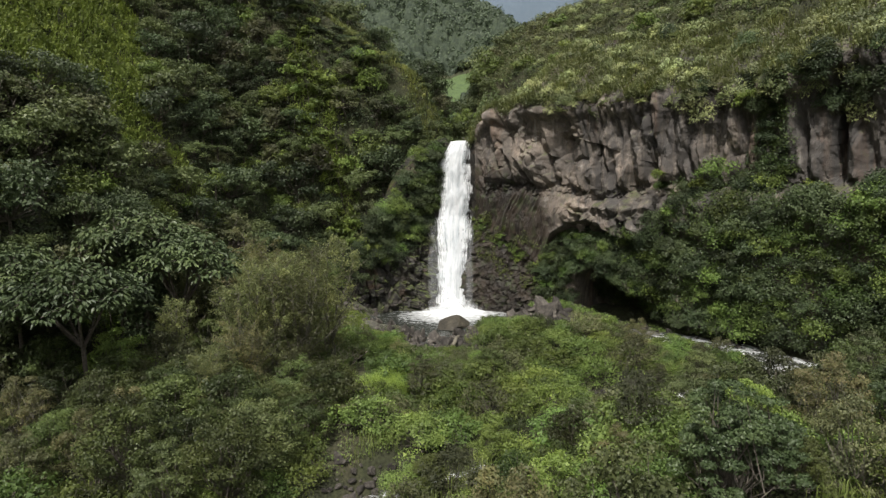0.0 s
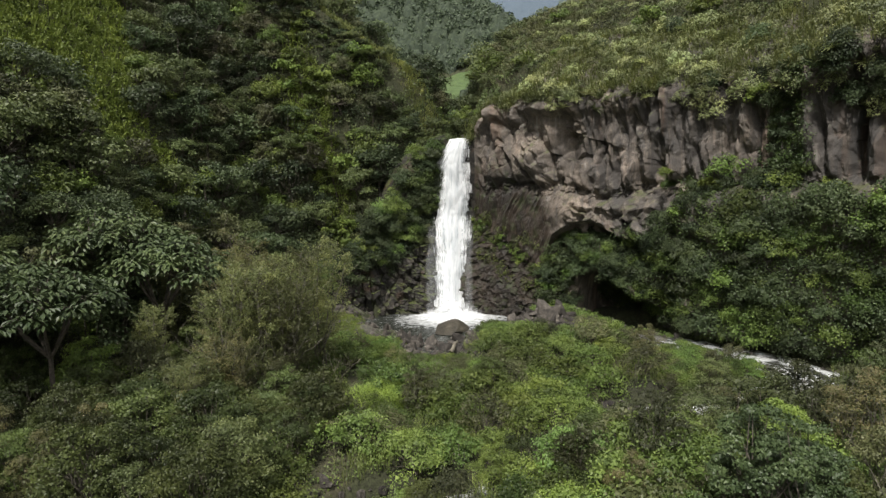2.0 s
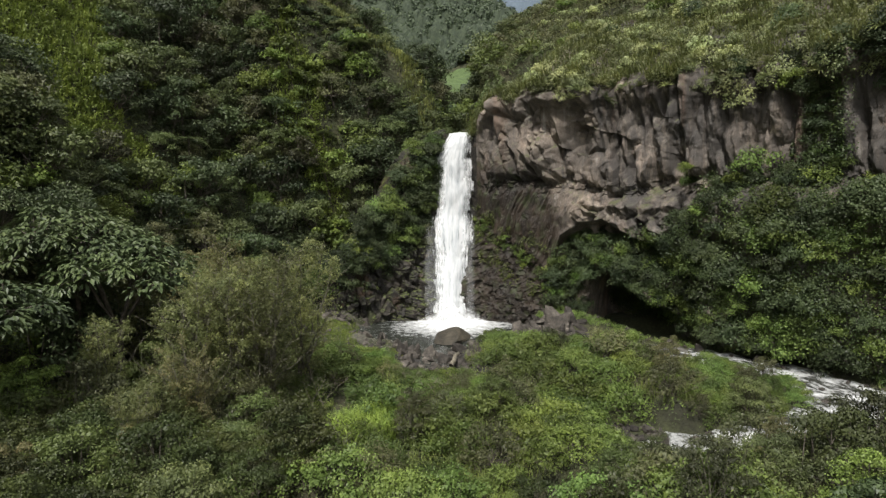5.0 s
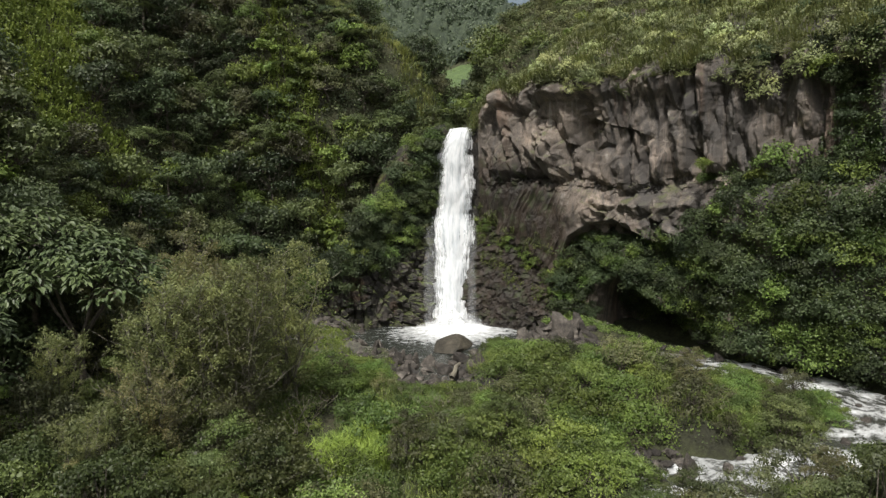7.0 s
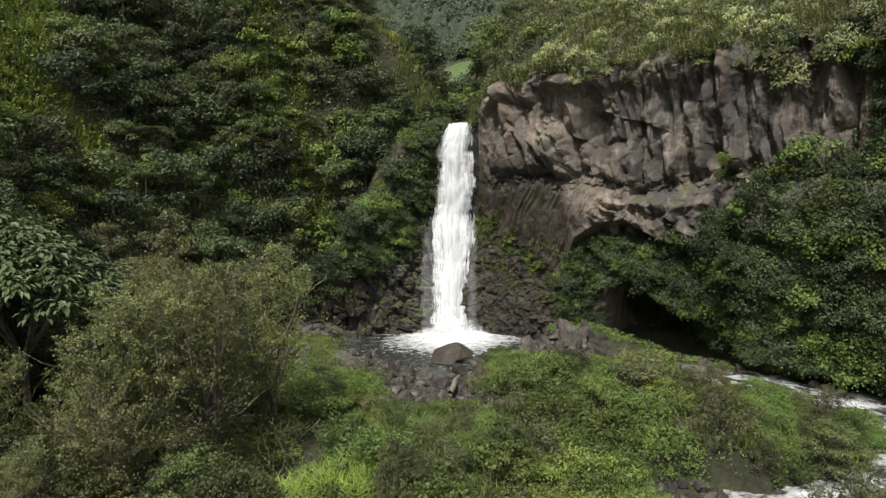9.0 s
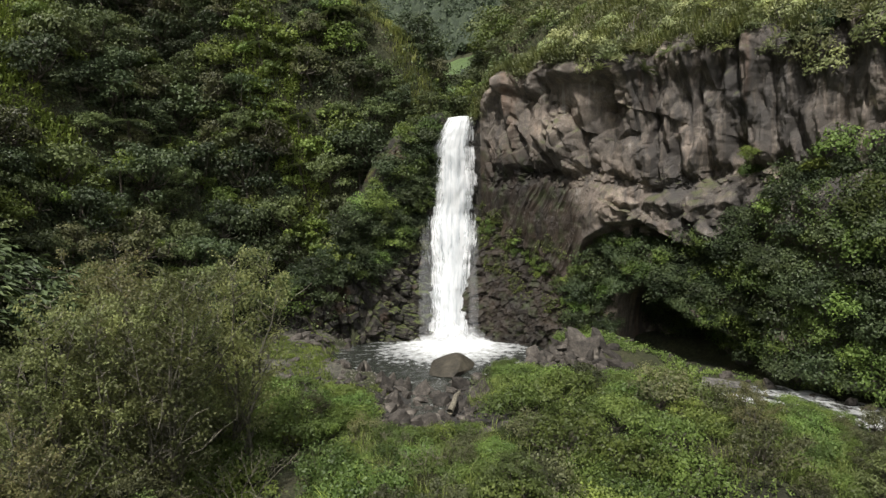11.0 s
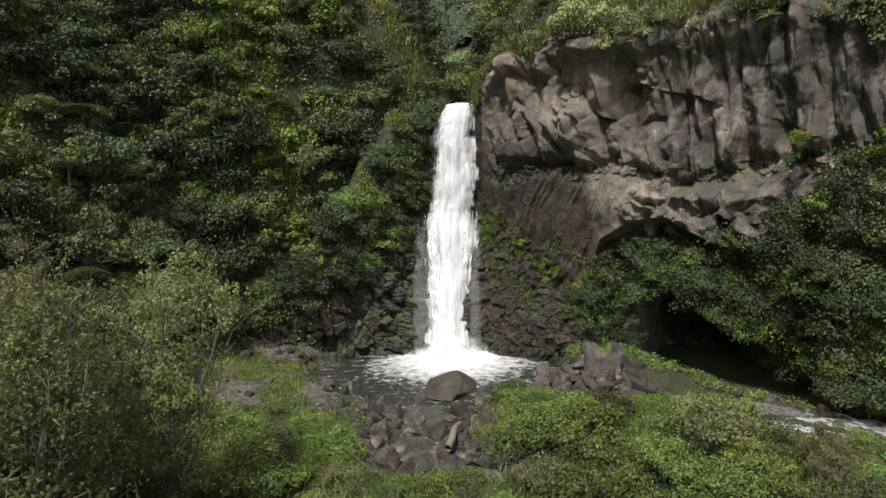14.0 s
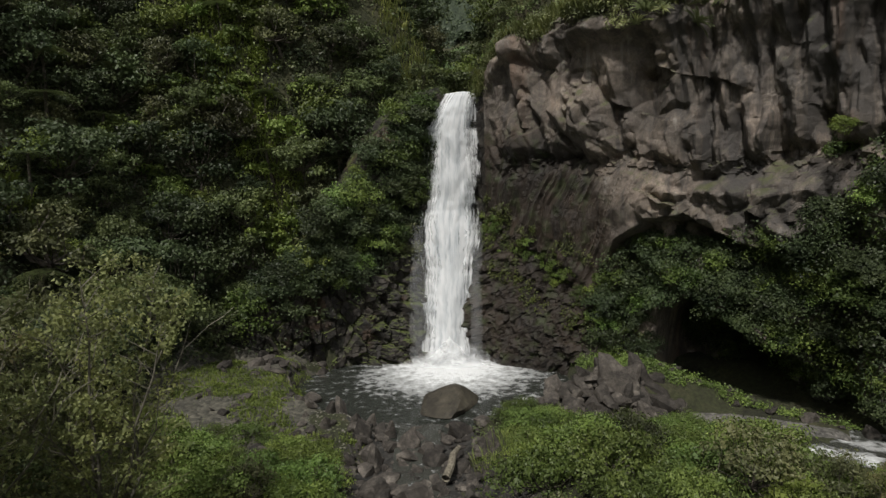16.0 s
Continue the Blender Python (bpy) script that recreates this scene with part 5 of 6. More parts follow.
scatter(shrub_fresh, spots(34, (-15, -4.4), (53, 64), 1.15, lambda x, y: (line_dist(x, y, RUN)[0] > 3.7) & (y < np.interp(x, [-15, -9, -5], [66, 64, 61.5])), gen), gen, (0.45, 0.75))
scatter(tall_bush * 2 + tall_mid + tall_grey, spots(30, (-19, -7.2), (32.5, 45), 1.9, lambda x, y: on_floor(x, y, 3.0) & ((x < -10.8) | (y < 40)), gen), gen, (0.32, 0.58))

scatter(tall_bush * 4 + tall_grey + tall_mid + tall_rust, spots(30, (-27, -7), (25, 37), 2.2, lambda x, y: (line_dist(x, y, RIVER)[0] > 3.4) & (height(x, y) < 3), gen), gen, (0.45, 0.75))

scatter(brink_shrub * 2 + slope_bush, spots(120, (13, 46), (62, 112), 2.2, lambda x, y: on_plateau(x, y) & (gen.random(len(x)) < smooth(8, 28, x)), gen), gen, (0.5, 1.15))

# undergrowth: too many to count
def undergrowth(name, label, build, material, category="undergrowth"):
    ob = part(name, make_mesh(name, *build), material)
    return tagged(ob, label, category, kind="stuff")


def area_points(n, xs, ys, ok):
    x, y = gen.uniform(*xs, n), gen.uniform(*ys, n)
    keep = ok(x, y)
    x, y = x[keep], y[keep]
    n = ground_normals(x, y)
    keep = gen.random(len(x)) < 0.3 / np.clip(n[:, 2], 0.3, 1)      # as dense on steep ground as on level
    x, y, n = x[keep], y[keep], n[keep]
    return np.stack([x, y, height(x, y)], 1), n


o, n = area_points(30000, (-50, 4), (22, 105), lambda x, y: on_hill(x, y) & ~grassy(x, y) & ~fresh_patch(x, y) & ~on_crest(x, y, 0.6))
half = gen.random(len(o)) < 0.75
undergrowth("slope_undergrowth", "dark green leafy undergrowth covering the slope", sprawl(o[half], n[half], 28, 1.0, 0.28, 0.17, gen), LEAF_DARK)
undergrowth("slope_herbs", "mid-green leafy herbs covering the slope", sprawl(o[~half], n[~half], 22, 0.9, 0.33, 0.19, gen), LEAF_MID)
o, n = area_points(14000, (-34, 1), (86, 104), lambda x, y: on_crest(x, y, 0.75))
undergrowth("crest_grass", "pale dry grass along the crest of the slope", blades(o, n, 9, 0.9, 0.09, gen), LEAF_GRASS, "grass")
o, n = area_points(30000, (-50, 0), (46, 96), lambda x, y: on_hill(x, y) & (grassy(x, y) | fresh_patch(x, y)))
undergrowth("slope_grass", "bright yellow-green tall grass on the open slope", joined([blades(o, n, 6, 1.0, 0.10, gen), sprawl(o, n, 16, 0.7, 0.32, 0.18, gen)]), LEAF_SPUR, "grass")
o, n = area_points(24000, (-24, 38), (18, 72), lambda x, y: on_floor(x, y, 2.5) | (x > 4) & (x < 26) & (y > 53) & (y < np.interp(x, [4, 8, 16, 20, 26], [66.6, 65.8, 64.0, 60.5, 60])) & (line_dist(x, y, RIVER)[0] > 2.6) & (line_dist(x, y, RUN)[0] > 3.4))
lush = vnoise(o[:, 0] / 3, o[:, 1] / 3, seed=112) > 0.12
undergrowth("floor_herbs", "fresh green herbs covering the valley floor", sprawl(o[lush], n[lush], 14, 0.55, 0.16, 0.1, gen), LEAF_BRIGHT)
undergrowth("floor_brush", "dark green low brush between the shrubs", sprawl(o[~lush], n[~lush], 13, 0.5, 0.17, 0.1, gen), LEAF_MID)
reed = vnoise(o[:, 0] / 4, o[:, 1] / 4, seed=111) > 0.1
undergrowth("floor_grass", "tall yellow-green grass on the valley floor", blades(o[reed], n[reed], 15, 1.2, 0.032, gen, spread=0.4), LEAF_REED, "grass")
o, n = area_points(5200, (-13, -2), (29, 50), lambda x, y: line_dist(x, y, [(-8.4, 36.5), (-6.6, 39.5), (-4.2, 42.0), (-2.4, 44.5)])[0] < 1.5 + 0.7 * vnoise(x / 1.5, y / 1.5, seed=113))
undergrowth("cane_grass", "bright green tall cane grass beside the river", blades(o, n, 22, 1.9, 0.045, gen, bend=0.75, spread=0.3), LEAF_SPUR, "grass")
o, n = area_points(30000, (6, 50), (55, 122), on_plateau)
half = (gen.random(len(o)) < 0.06 + 0.65 * smooth(19, 34, o[:, 0]))
third = gen.random(len(o)) < 0.4
undergrowth("plateau_scrub", "olive-green low scrub on the hill above the cliff", sprawl(o[half & third], n[half & third], 22, 1.0, 0.3, 0.16, gen), LEAF_OLIVE)
undergrowth("plateau_herbs", "mid-green leafy herbs on the hill above the cliff", sprawl(o[half & ~third], n[half & ~third], 20, 0.8, 0.3, 0.17, gen), LEAF_MID)
undergrowth("plateau_grass", "pale green long grass on the hill above the cliff", joined([blades(o[~half], n[~half], 6, 0.6, 0.08, gen, spread=0.7), sprawl(o[~half], n[~half], 17, 0.7, 0.3, 0.2, gen)]), LEAF_PALE, "grass")

# growth on the rock wall, by where soil can hold
NU = CX.shape[0]


def wall_points(k, want, low=0):
    i, j = gen.integers(0, NU, k), gen.integers(low, CX.shape[1], k)
    x, y, z = CX[i, j], CY[i, j], CZ[i, j]
    keep = want(x, y, z, j)
    n = np.stack([CNX[i], CNY[i], 0.35 + 0 * CNX[i]], 1)
    return np.stack([x, y, z], 1)[keep], unit(n)[keep]


def overgrown(x, y, z, j):
    w = vnoise(x / 3, z / 3, y / 3, seed=97)
    west = (x < 0.6) & (z > 3.2 + 2.5 * w + 1.3 * np.clip(x + 7, 0, 9)) & (z < 40)
    den = (x > 13.0) & (x < 24.5) & (z < np.interp(x, [13, 15, 18, 24.5], [5.5, 8.0, 8.2, 7.6]) + w) & (z > np.interp(x, [15, 16.0, 17.2, 18.4, 20, 22, 24], [-2.0, 1.0, 3.2, 3.1, 1.2, -1.0, -2.4]))
    east = (x > 22.5) & (z < np.interp(x, [22.5, 24.6, 27, 30, 33, 36, 46], [6.5, 12.2, 14.6, 16.0, 13, 12, 12]) + 2.5 * w) & (z > np.interp(x, [23, 26, 30, 34], [-2.2, -2.7, -2.9, -3.0]))
    cleft = (np.abs(x - 32.0 - 0.7 * w) < 0.85) & (z > 10)
    return (j < CLIFF_NV - 2) & (west | den | east | cleft)


def on_fan(x, y, z, j):
    w = vnoise(x / 1.6, z / 1.6, y / 1.6, seed=98)
    return (x > 4.6) & (x < 16.5) & (z < np.interp(x, [4, 5.5, 9, 12, 14.5, 17], [9, 11.5, 8.8, 6.6, 4.5, 2]) + 1.5 * w) & (z > np.interp(x, [4, 8, 14], [5, 1.5, -1])) & (w > -0.1)


o, n = wall_points(26000, overgrown)
# more dark leaves west of x 3, standing in for shade on that wall
half = gen.random(len(o)) < np.where(o[:, 0] > 3, 0.4, 0.72)
undergrowth("wall_creepers", "dark green creepers and ferns hanging on the rock", sprawl(o[half], n[half], 16, 0.75, 0.21, 0.14, gen), LEAF_DARK, "creeper")
undergrowth("wall_herbs", "mid-green herbs growing on the rock", sprawl(o[~half], n[~half], 14, 0.6, 0.2, 0.13, gen), LEAF_FRESH, "creeper")
o, n = wall_points(26000, on_fan)
undergrowth("fan_moss_growth", "yellow-green moss and small herbs on the rocky fan", sprawl(o, n, 12, 0.4, 0.2, 0.12, gen), LEAF_REED, "creeper")
o, n = wall_points(15000, lambda x, y, z, j: (x > 4.8) & ((j > CLIFF_NV - 1) | (vnoise(x / 1.5, y / 1.5, seed=99) > (CLIFF_NV - j) * 0.08)), CLIFF_NV - 8)
o = o + gen.normal(size=o.shape) * np.array([0.3, 0.3, 0.0])
undergrowth("brink_grass", "long pale grass hanging over the cliff edge", blades(o[::2], n[::2] + np.array([0, 0, 0.5]), 9, 1.1, 0.08, gen, bend=0.9, spread=0.5), LEAF_GRASS, "grass")
undergrowth("brink_scrub", "pale olive-green scrub along the cliff edge", sprawl(o[1::2], n[1::2], 17, 0.75, 0.28, 0.15, gen), LEAF_PALE)


def on_face(count, want, kinds, scale, gap, tilt=28, low=0):
    o, n = wall_points(count * 80, want, low)
    got = []
    for p, q in zip(o, n):
        if all(np.sum((p - g) ** 2) > gap * gap for g in got):
            got.append(p)
            a = math.degrees(math.atan2(q[1], q[0])) + 90
            put(kinds[int(gen.integers(len(kinds)))], Matrix.Translation(p - q * 0.3) @ pose(0, 0, 0, 0, 0, a) @ pose(0, 0, 0, tilt + gen.uniform(-15, 15), 0, 0) @ pose(0, 0, 0, 0, 0, gen.uniform(0, 360)) @ Matrix.Scale(gen.uniform(*scale), 4))
            if len(got) == count:
                break


on_face(175, lambda x, y, z, j: overgrown(x, y, z, j) & (x > 22) & (z > -2.4) & (z < 15), hang_bush * 2 + hang_bright * 3, (0.5, 1.1), 1.2)
on_face(34, lambda x, y, z, j: (x > 12.8) & (x < 16.8) & (z > -2.2) & (z < 4.5), hang_bush + hang_bright, (0.4, 0.7), 0.8)
on_face(26, lambda x, y, z, j: (x > 35.9) & (x < 41) & (z > -2.5) & (z < 11), hang_bright * 2 + hang_bush, (0.7, 1.15), 1.3)
on_face(12, lambda x, y, z, j: overgrown(x, y, z, j) & (x > 28) & (z > 13), hang_bush, (0.4, 0.75), 1.2)
on_face(70, lambda x, y, z, j: overgrown(x, y, z, j) & (x < 0), hang_bush * 2 + hang_bright + slope_bush[:1], (0.5, 1.1), 1.3)
on_face(84, lambda x, y, z, j: overgrown(x, y, z, j) & (x > 13) & (x < 24), hang_bush * 2 + hang_bright, (0.45, 0.9), 0.85)
on_face(60, lambda x, y, z, j: (x > 4.6) & (x < 14.5) & (np.abs(z - np.interp(x, [4, 9, 14], [9.6, 5.6, 1.2])) < 1.4 + vnoise(x, z, seed=116)), slope_bush + hang_bright, (0.2, 0.45), 0.55)
on_face(120, lambda x, y, z, j: x > 7, brink_shrub, (0.5, 1.1), 1.3, 18, CLIFF_NV)
on_face(60, lambda x, y, z, j: (x > 14) & (z > np.interp(x, [14, 19, 25, 29, 34, 40], [23.8, 22.6, 21.8, 20.2, 20.5, 19.0]) + 1.2 * vnoise(x / 2, y / 2, seed=115)), brink_shrub * 2 + hang_bush, (0.6, 1.05), 1.15, 55, CLIFF_NV // 2)

# ---- rocks ----
def boulder(seed, level=3, squat=0.75, keen=0.62):
    """An angular water-worn stone: a block cut by random planes, its edges rounded, its faces slightly pitted."""
    gen_ = np.random.default_rng(seed)
    bm = bmesh.new()
    bmesh.ops.create_icosphere(bm, subdivisions=level, radius=1)
    v = np.array([q.co[:] for q in bm.verts])
    cut = unit(gen_.normal(size=(13, 3)))
    off = gen_.uniform(keen, 1.0, 13)
    dots = np.clip(v @ cut.T, 0.05, None)
    r = (off / dots)
    soft = -np.log(np.sum(np.exp(-np.minimum(r, 3) * 14), 1)) / 14
    v = v * soft[:, None] * (1 + 0.05 * fbm(v[:, 0] * 3, v[:, 1] * 3, v[:, 2] * 3, seed=seed)[:, None])
    v *= np.array([1.0, gen_.uniform(0.7, 0.95), squat * gen_.uniform(0.75, 1.1)])
    for q, p in zip(bm.verts, v):
        q.co = p
    me = bpy.data.meshes.new("rock")
    bm.to_mesh(me)
    bm.free()
    return me


def rock(name, me, x, y, size, z=None, spin=0, label="dark grey wet boulder in the stony stream bed", group="rocks of the stream bed", mat=None, tip=0):
    ob = part(name, me, mat or BOULDER)
    zz = max(ground_at(x, y), WATER - 0.45) if z is None else z
    ob.matrix_basis = pose(x, y, zz + 0.34 * size, tip, tip * 0.6, spin) @ Matrix.Scale(size, 4)
    return tagged(ob, label, "rock", group)


STONES = [boulder(500 + i, 3 if i < 4 else 2) for i in range(12)]
rock("boulder", boulder(623, 4, 0.62, 0.8), 1.2, 71.2, 2.0, z=-3.62, spin=20, mat=BIG_BOULDER, label="large brown rounded boulder standing in the plunge pool")
for i, (x, y, size) in enumerate([(0.2, 61.8, 1.1), (-4.2, 66.0, 1.0), (-6.2, 69.3, 0.9), (-0.8, 57.8, 1.5), (2.9, 59.4, 1.15), (1.5, 61.0, 1.0), (-1.2, 63.9, 0.8), (-5.6, 66.0, 0.8), (-2.8, 58.5, 1.2), (-3.6, 56.8, 0.9), (-2.6, 65.6, 0.7), (2.6, 64.0, 0.8), (-11.2, 78.4, 1.5), (-8.6, 72.2, 1.1), (4.6, 62.0, 0.9), (-3.4, 61.0, 0.9)]):
    rock("boulder", STONES[i % 4], x, y, size * 0.62, z=-3.0, spin=i * 67, tip=(i * 37) % 30 - 15)
near_run = lambda x, y: (line_dist(x, y, RUN)[0] < 3.9) & (y < 68.2) & (y > 54.5)
for i, (x, y) in enumerate(spots(300, (-6, 5), (54, 69), 0.33, near_run, gen)):
    rock("stone", STONES[i % 12], x, y, float(gen.choice([0.16, 0.22, 0.3, 0.4, 0.52, 0.66], p=[0.22, 0.26, 0.22, 0.16, 0.1, 0.04])), spin=gen.uniform(0, 360), tip=gen.uniform(-20, 20))
heap = lambda x, y: (np.hypot((x - 11.9) / 4.9, (y - 69.5) / 2.6) < 1)
for i, (x, y) in enumerate(spots(190, (7, 18), (66.5, 73.5), 0.33, heap, gen)):
    rise = 2.0 * max(0, 1 - math.hypot((x - 11.9) / 4.9, (y - 70.0) / 2.8))
    rock("fallen_rock", STONES[i % 12], x, y, float(gen.choice([0.22, 0.32, 0.45, 0.6, 0.85], p=[0.2, 0.3, 0.25, 0.17, 0.08])), z=-2.85 + rise, spin=gen.uniform(0, 360), tip=gen.uniform(-22, 22), label="angular dark grey rock in the heap of fallen rocks", group="heap of fallen rocks", mat=HEAP_ROCK)
for i, (x, y, size, z) in enumerate([(9.0, 68.3, 0.75, -2.7), (10.3, 68.1, 0.9, -2.6), (11.6, 69.3, 1.1, -1.9), (12.9, 68.4, 1.0, -2.5), (14.5, 68.7, 1.05, -2.4), (15.5, 67.7, 0.8, -2.8), (13.7, 70.1, 0.9, -1.7), (15.0, 70.0, 1.0, -1.9)]):
    rock("fallen_rock", STONES[i % 4], x, y, size, z=z, spin=i * 83, tip=(i * 29) % 40 - 20, label="large angular grey-brown slab on the heap of fallen rocks", group="heap of fallen rocks", mat=HEAP_ROCK)
flat = lambda x, y: (x > -19) & (x < -4) & (y > 60) & (y < 82) & (line_dist(x, y, RUN)[0] > 2.5) & (line_dist(x, y, FOOT)[1] > 0) & (np.hypot((x - 0.3) / 10.6, (y - 76.3) / 9.6) > 0.95)
for i, (x, y) in enumerate(spots(90, (-19, -4), (60, 82), 0.6, flat, gen)):
    rock("bank_stone", STONES[i % 12], x, y, gen.uniform(0.12, 0.4) * (1.0 if y < 72 else 1.7), spin=gen.uniform(0, 360), label="pale grey stone on the mossy bank", group="stones on the bank", mat=STONE_PALE)
shore = lambda x, y: (line_dist(x, y, RIVER)[0] < 3.6) & (line_dist(x, y, RIVER)[0] > 1.0) & (y > 28)
for i, (x, y) in enumerate(spots(90, (-8, 33), (28, 64), 0.9, shore, gen)):
    rock("river_stone", STONES[i % 12], x, y, gen.uniform(0.14, 0.42), z=WATER - 0.12, spin=gen.uniform(0, 360), label="dark wet stone at the edge of the rushing stream", group="stones along the stream")

landing = lambda x, y: (np.hypot((x + 4.6) / 3.4, (y - 30.2) / 1.5) < 1) | (np.hypot((x - 11.6) / 2.3, (y - 43.6) / 2.6) < 1)
for i, (x, y) in enumerate(spots(130, (-9, 15), (28, 47), 0.36, landing, gen)):
    rock("river_stone", STONES[i % 12], x, y, float(gen.choice([0.12, 0.18, 0.26, 0.36, 0.5], p=[0.3, 0.3, 0.2, 0.13, 0.07])), z=max(ground_at(x, y), WATER - 0.2), spin=gen.uniform(0, 360), label="pale grey rounded stone on the gravelly river edge", group="stones along the stream", mat=STONE_GREY)


def pebbles(o, size):
    """Many small stones: squashed eight-sided lumps, joined."""
    k = len(o)
    corner = np.array([[1, 0, 0], [0, 1, 0], [-1, 0, 0], [0, -1, 0], [0, 0, 0.7], [0, 0, -0.7]], float)
    c = corner[None] * gen.uniform(0.6, 1.2, (k, 6, 1))
    a = gen.uniform(0, 2 * np.pi, k)
    c = np.stack([c[..., 0] * np.cos(a)[:, None] - c[..., 1] * np.sin(a)[:, None], c[..., 0] * np.sin(a)[:, None] + c[..., 1] * np.cos(a)[:, None], c[..., 2]], -1)
    v = o[:, None] + c * (size * gen.uniform(0.4, 1.5, (k, 1, 1)))
    f = np.array([[0, 1, 4], [1, 2, 4], [2, 3, 4], [3, 0, 4], [1, 0, 5], [2, 1, 5], [3, 2, 5], [0, 3, 5]])
    return v.reshape(-1, 3), (np.arange(k)[:, None, None] * 6 + f[None]).reshape(-1, 3)


def patch(name, xs, ys, material, label, field, lift=0.05):
    """A sheet of loose stones laid over the ground where field is below 1; its rim dips under the soil."""
    x, y = np.meshgrid(np.arange(*xs, 0.22), np.arange(*ys, 0.22), indexing="ij")
    f = field(x, y)
    z = height(x, y) + lift + 0.08 * fbm(x, y, seed=103) - 0.45 * smooth(0.8, 1.15, f)
    faces = grid_faces(*x.shape)
    faces = faces[f.ravel()[faces].mean(1) < 1.2]
    ob = part(name, make_mesh(name, np.stack([x, y, z], -1).reshape(-1, 3), faces, True), material)
    return tagged(ob, label, "ground", kind="structure")


patch("ground_bank", (-19, -3.5), (59, 82), SILT, "grey stony silt bank beside the pool", lambda x, y: np.hypot((x + 12) / 7.5, (y - 71) / 11) + 0.25 * vnoise(x / 2, y / 2, seed=105))
patch("ground_run", (-5.5, 5.5), (54, 69), BED, "dark wet stony bed below the pool", lambda x, y: (line_dist(x, y, RUN)[0] + 0.8 * vnoise(x / 2, y / 2, seed=106)) / 4.2)
patch("ground_gravel_bar", (14, 25), (62, 71), GRAVEL, "pale gravel bar beside the stream", lambda x, y: np.hypot((x - 19.8) / 4.4, (y - 65.5 + 0.45 * (x - 19.8)) / 1.5) + 0.2 * fbm(x / 1.5, y / 1.5, seed=108), 0.06)
tagged(part("water_trickle", ribbon(RUN, 1.3, WATER + 0.15, WATER - 0.2, across=8), TRICKLE), "thin white rivulet between dark stones", "stream", kind="structure")
o, n = area_points(14000, (-19, -4), (59, 82), flat)
undergrowth("bank_pebbles", "pale grey pebbles strewn over the bank", pebbles(o, 0.07), STONE_PALE, "pebbles")
o = o[vnoise(o[:, 0] / 2.2, o[:, 1] / 2.2, seed=107) > 0.05]
o[:, 2] += 0.05
undergrowth("bank_moss_grass", "short yellow-green moss and grass on the bank", joined([blades(o, np.tile([[0, 0, 1.0]], (len(o), 1)), 9, 0.28, 0.05, gen, spread=0.2), sprawl(o[::2], np.tile([[0, 0, 1.0]], (len(o[::2]), 1)), 8, 0.2, 0.12, 0.08, gen)]), LEAF_BRIGHT, "grass")
o, n = area_points(9000, (-6, 5), (54, 69), near_run)
undergrowth("run_pebbles", "dark wet pebbles between the boulders", pebbles(o, 0.12), BOULDER, "pebbles")
# fresh growth on the ground before the cave and over the fallen rocks
o, n = area_points(9000, (11, 25), (63, 78), lambda x, y: (line_dist(x, y, CLIFF_LINE)[1] < 0) & (x + y > np.interp(x, [11, 15, 17, 19, 25], [84.2, 84.4, 86.0, 87.7, 89.0]) + 0.8 * vnoise(x, y, seed=109)) & (x + y < 90.2))
undergrowth("fresh_creepers", "bright green creepers over the fallen rocks", sprawl(o, n, 16, 0.5, 0.15, 0.11, gen), LEAF_FRESH, "creeper")
# a bleached log across the stones
log_ob = part("driftwood_log", make_mesh("driftwood_log", *tube([[0, 0, 0], [0.1, 0.9, 0.25], [0.05, 1.8, 0.45], [0.2, 2.6, 0.5]], [0.22, 0.2, 0.17, 0.11], 9)), BARK_PALE)
log_ob.matrix_basis = pose(0.7, 59.3, -2.6, 0, 0, -12)
tagged(log_ob, "bleached driftwood log lying among the boulders", "log")

# growth in the gorge above the falls
scatter(slope_bush + mid_tree, spots(34, (-3, 12), (90, 118), 1.7, lambda x, y: (np.abs(x - 4.5) > 1.2) & (height(x, y) < 45), gen), gen, (0.45, 0.85))
scatter(mid_tree + bright_tree + grey_tree, spots(26, (-3, 10), (97, 113), 1.9, lambda x, y: height(x, y) < 40, gen), gen, (1.1, 1.6))
o, n = area_points(9000, (-6, 16), (89, 135), lambda x, y: np.abs(x - 4) > 0.6)
undergrowth("gorge_growth", "mixed green growth in the gorge above the falls", sprawl(o, n, 12, 0.7, 0.32, 0.18, gen), LEAF_MID)
# woods far up the valley
def canopy(x, y):
    """Height of the rounded tree crowns above the ground."""
    f1, gap, who, _ = cells(x / 4.6, y / 4.6, seed=131)
    g1, _, whose, _ = cells(x / 2.3, y / 2.3, seed=137)
    return (1.6 + 4.2 * who) * np.sqrt(np.clip(1 - (f1 / 0.72) ** 2, 0, 1)) + 1.7 * whose * np.sqrt(np.clip(1 - (g1 / 0.7) ** 2, 0, 1)) + 0.4 * vnoise(x / 0.9, y / 0.9, seed=139)


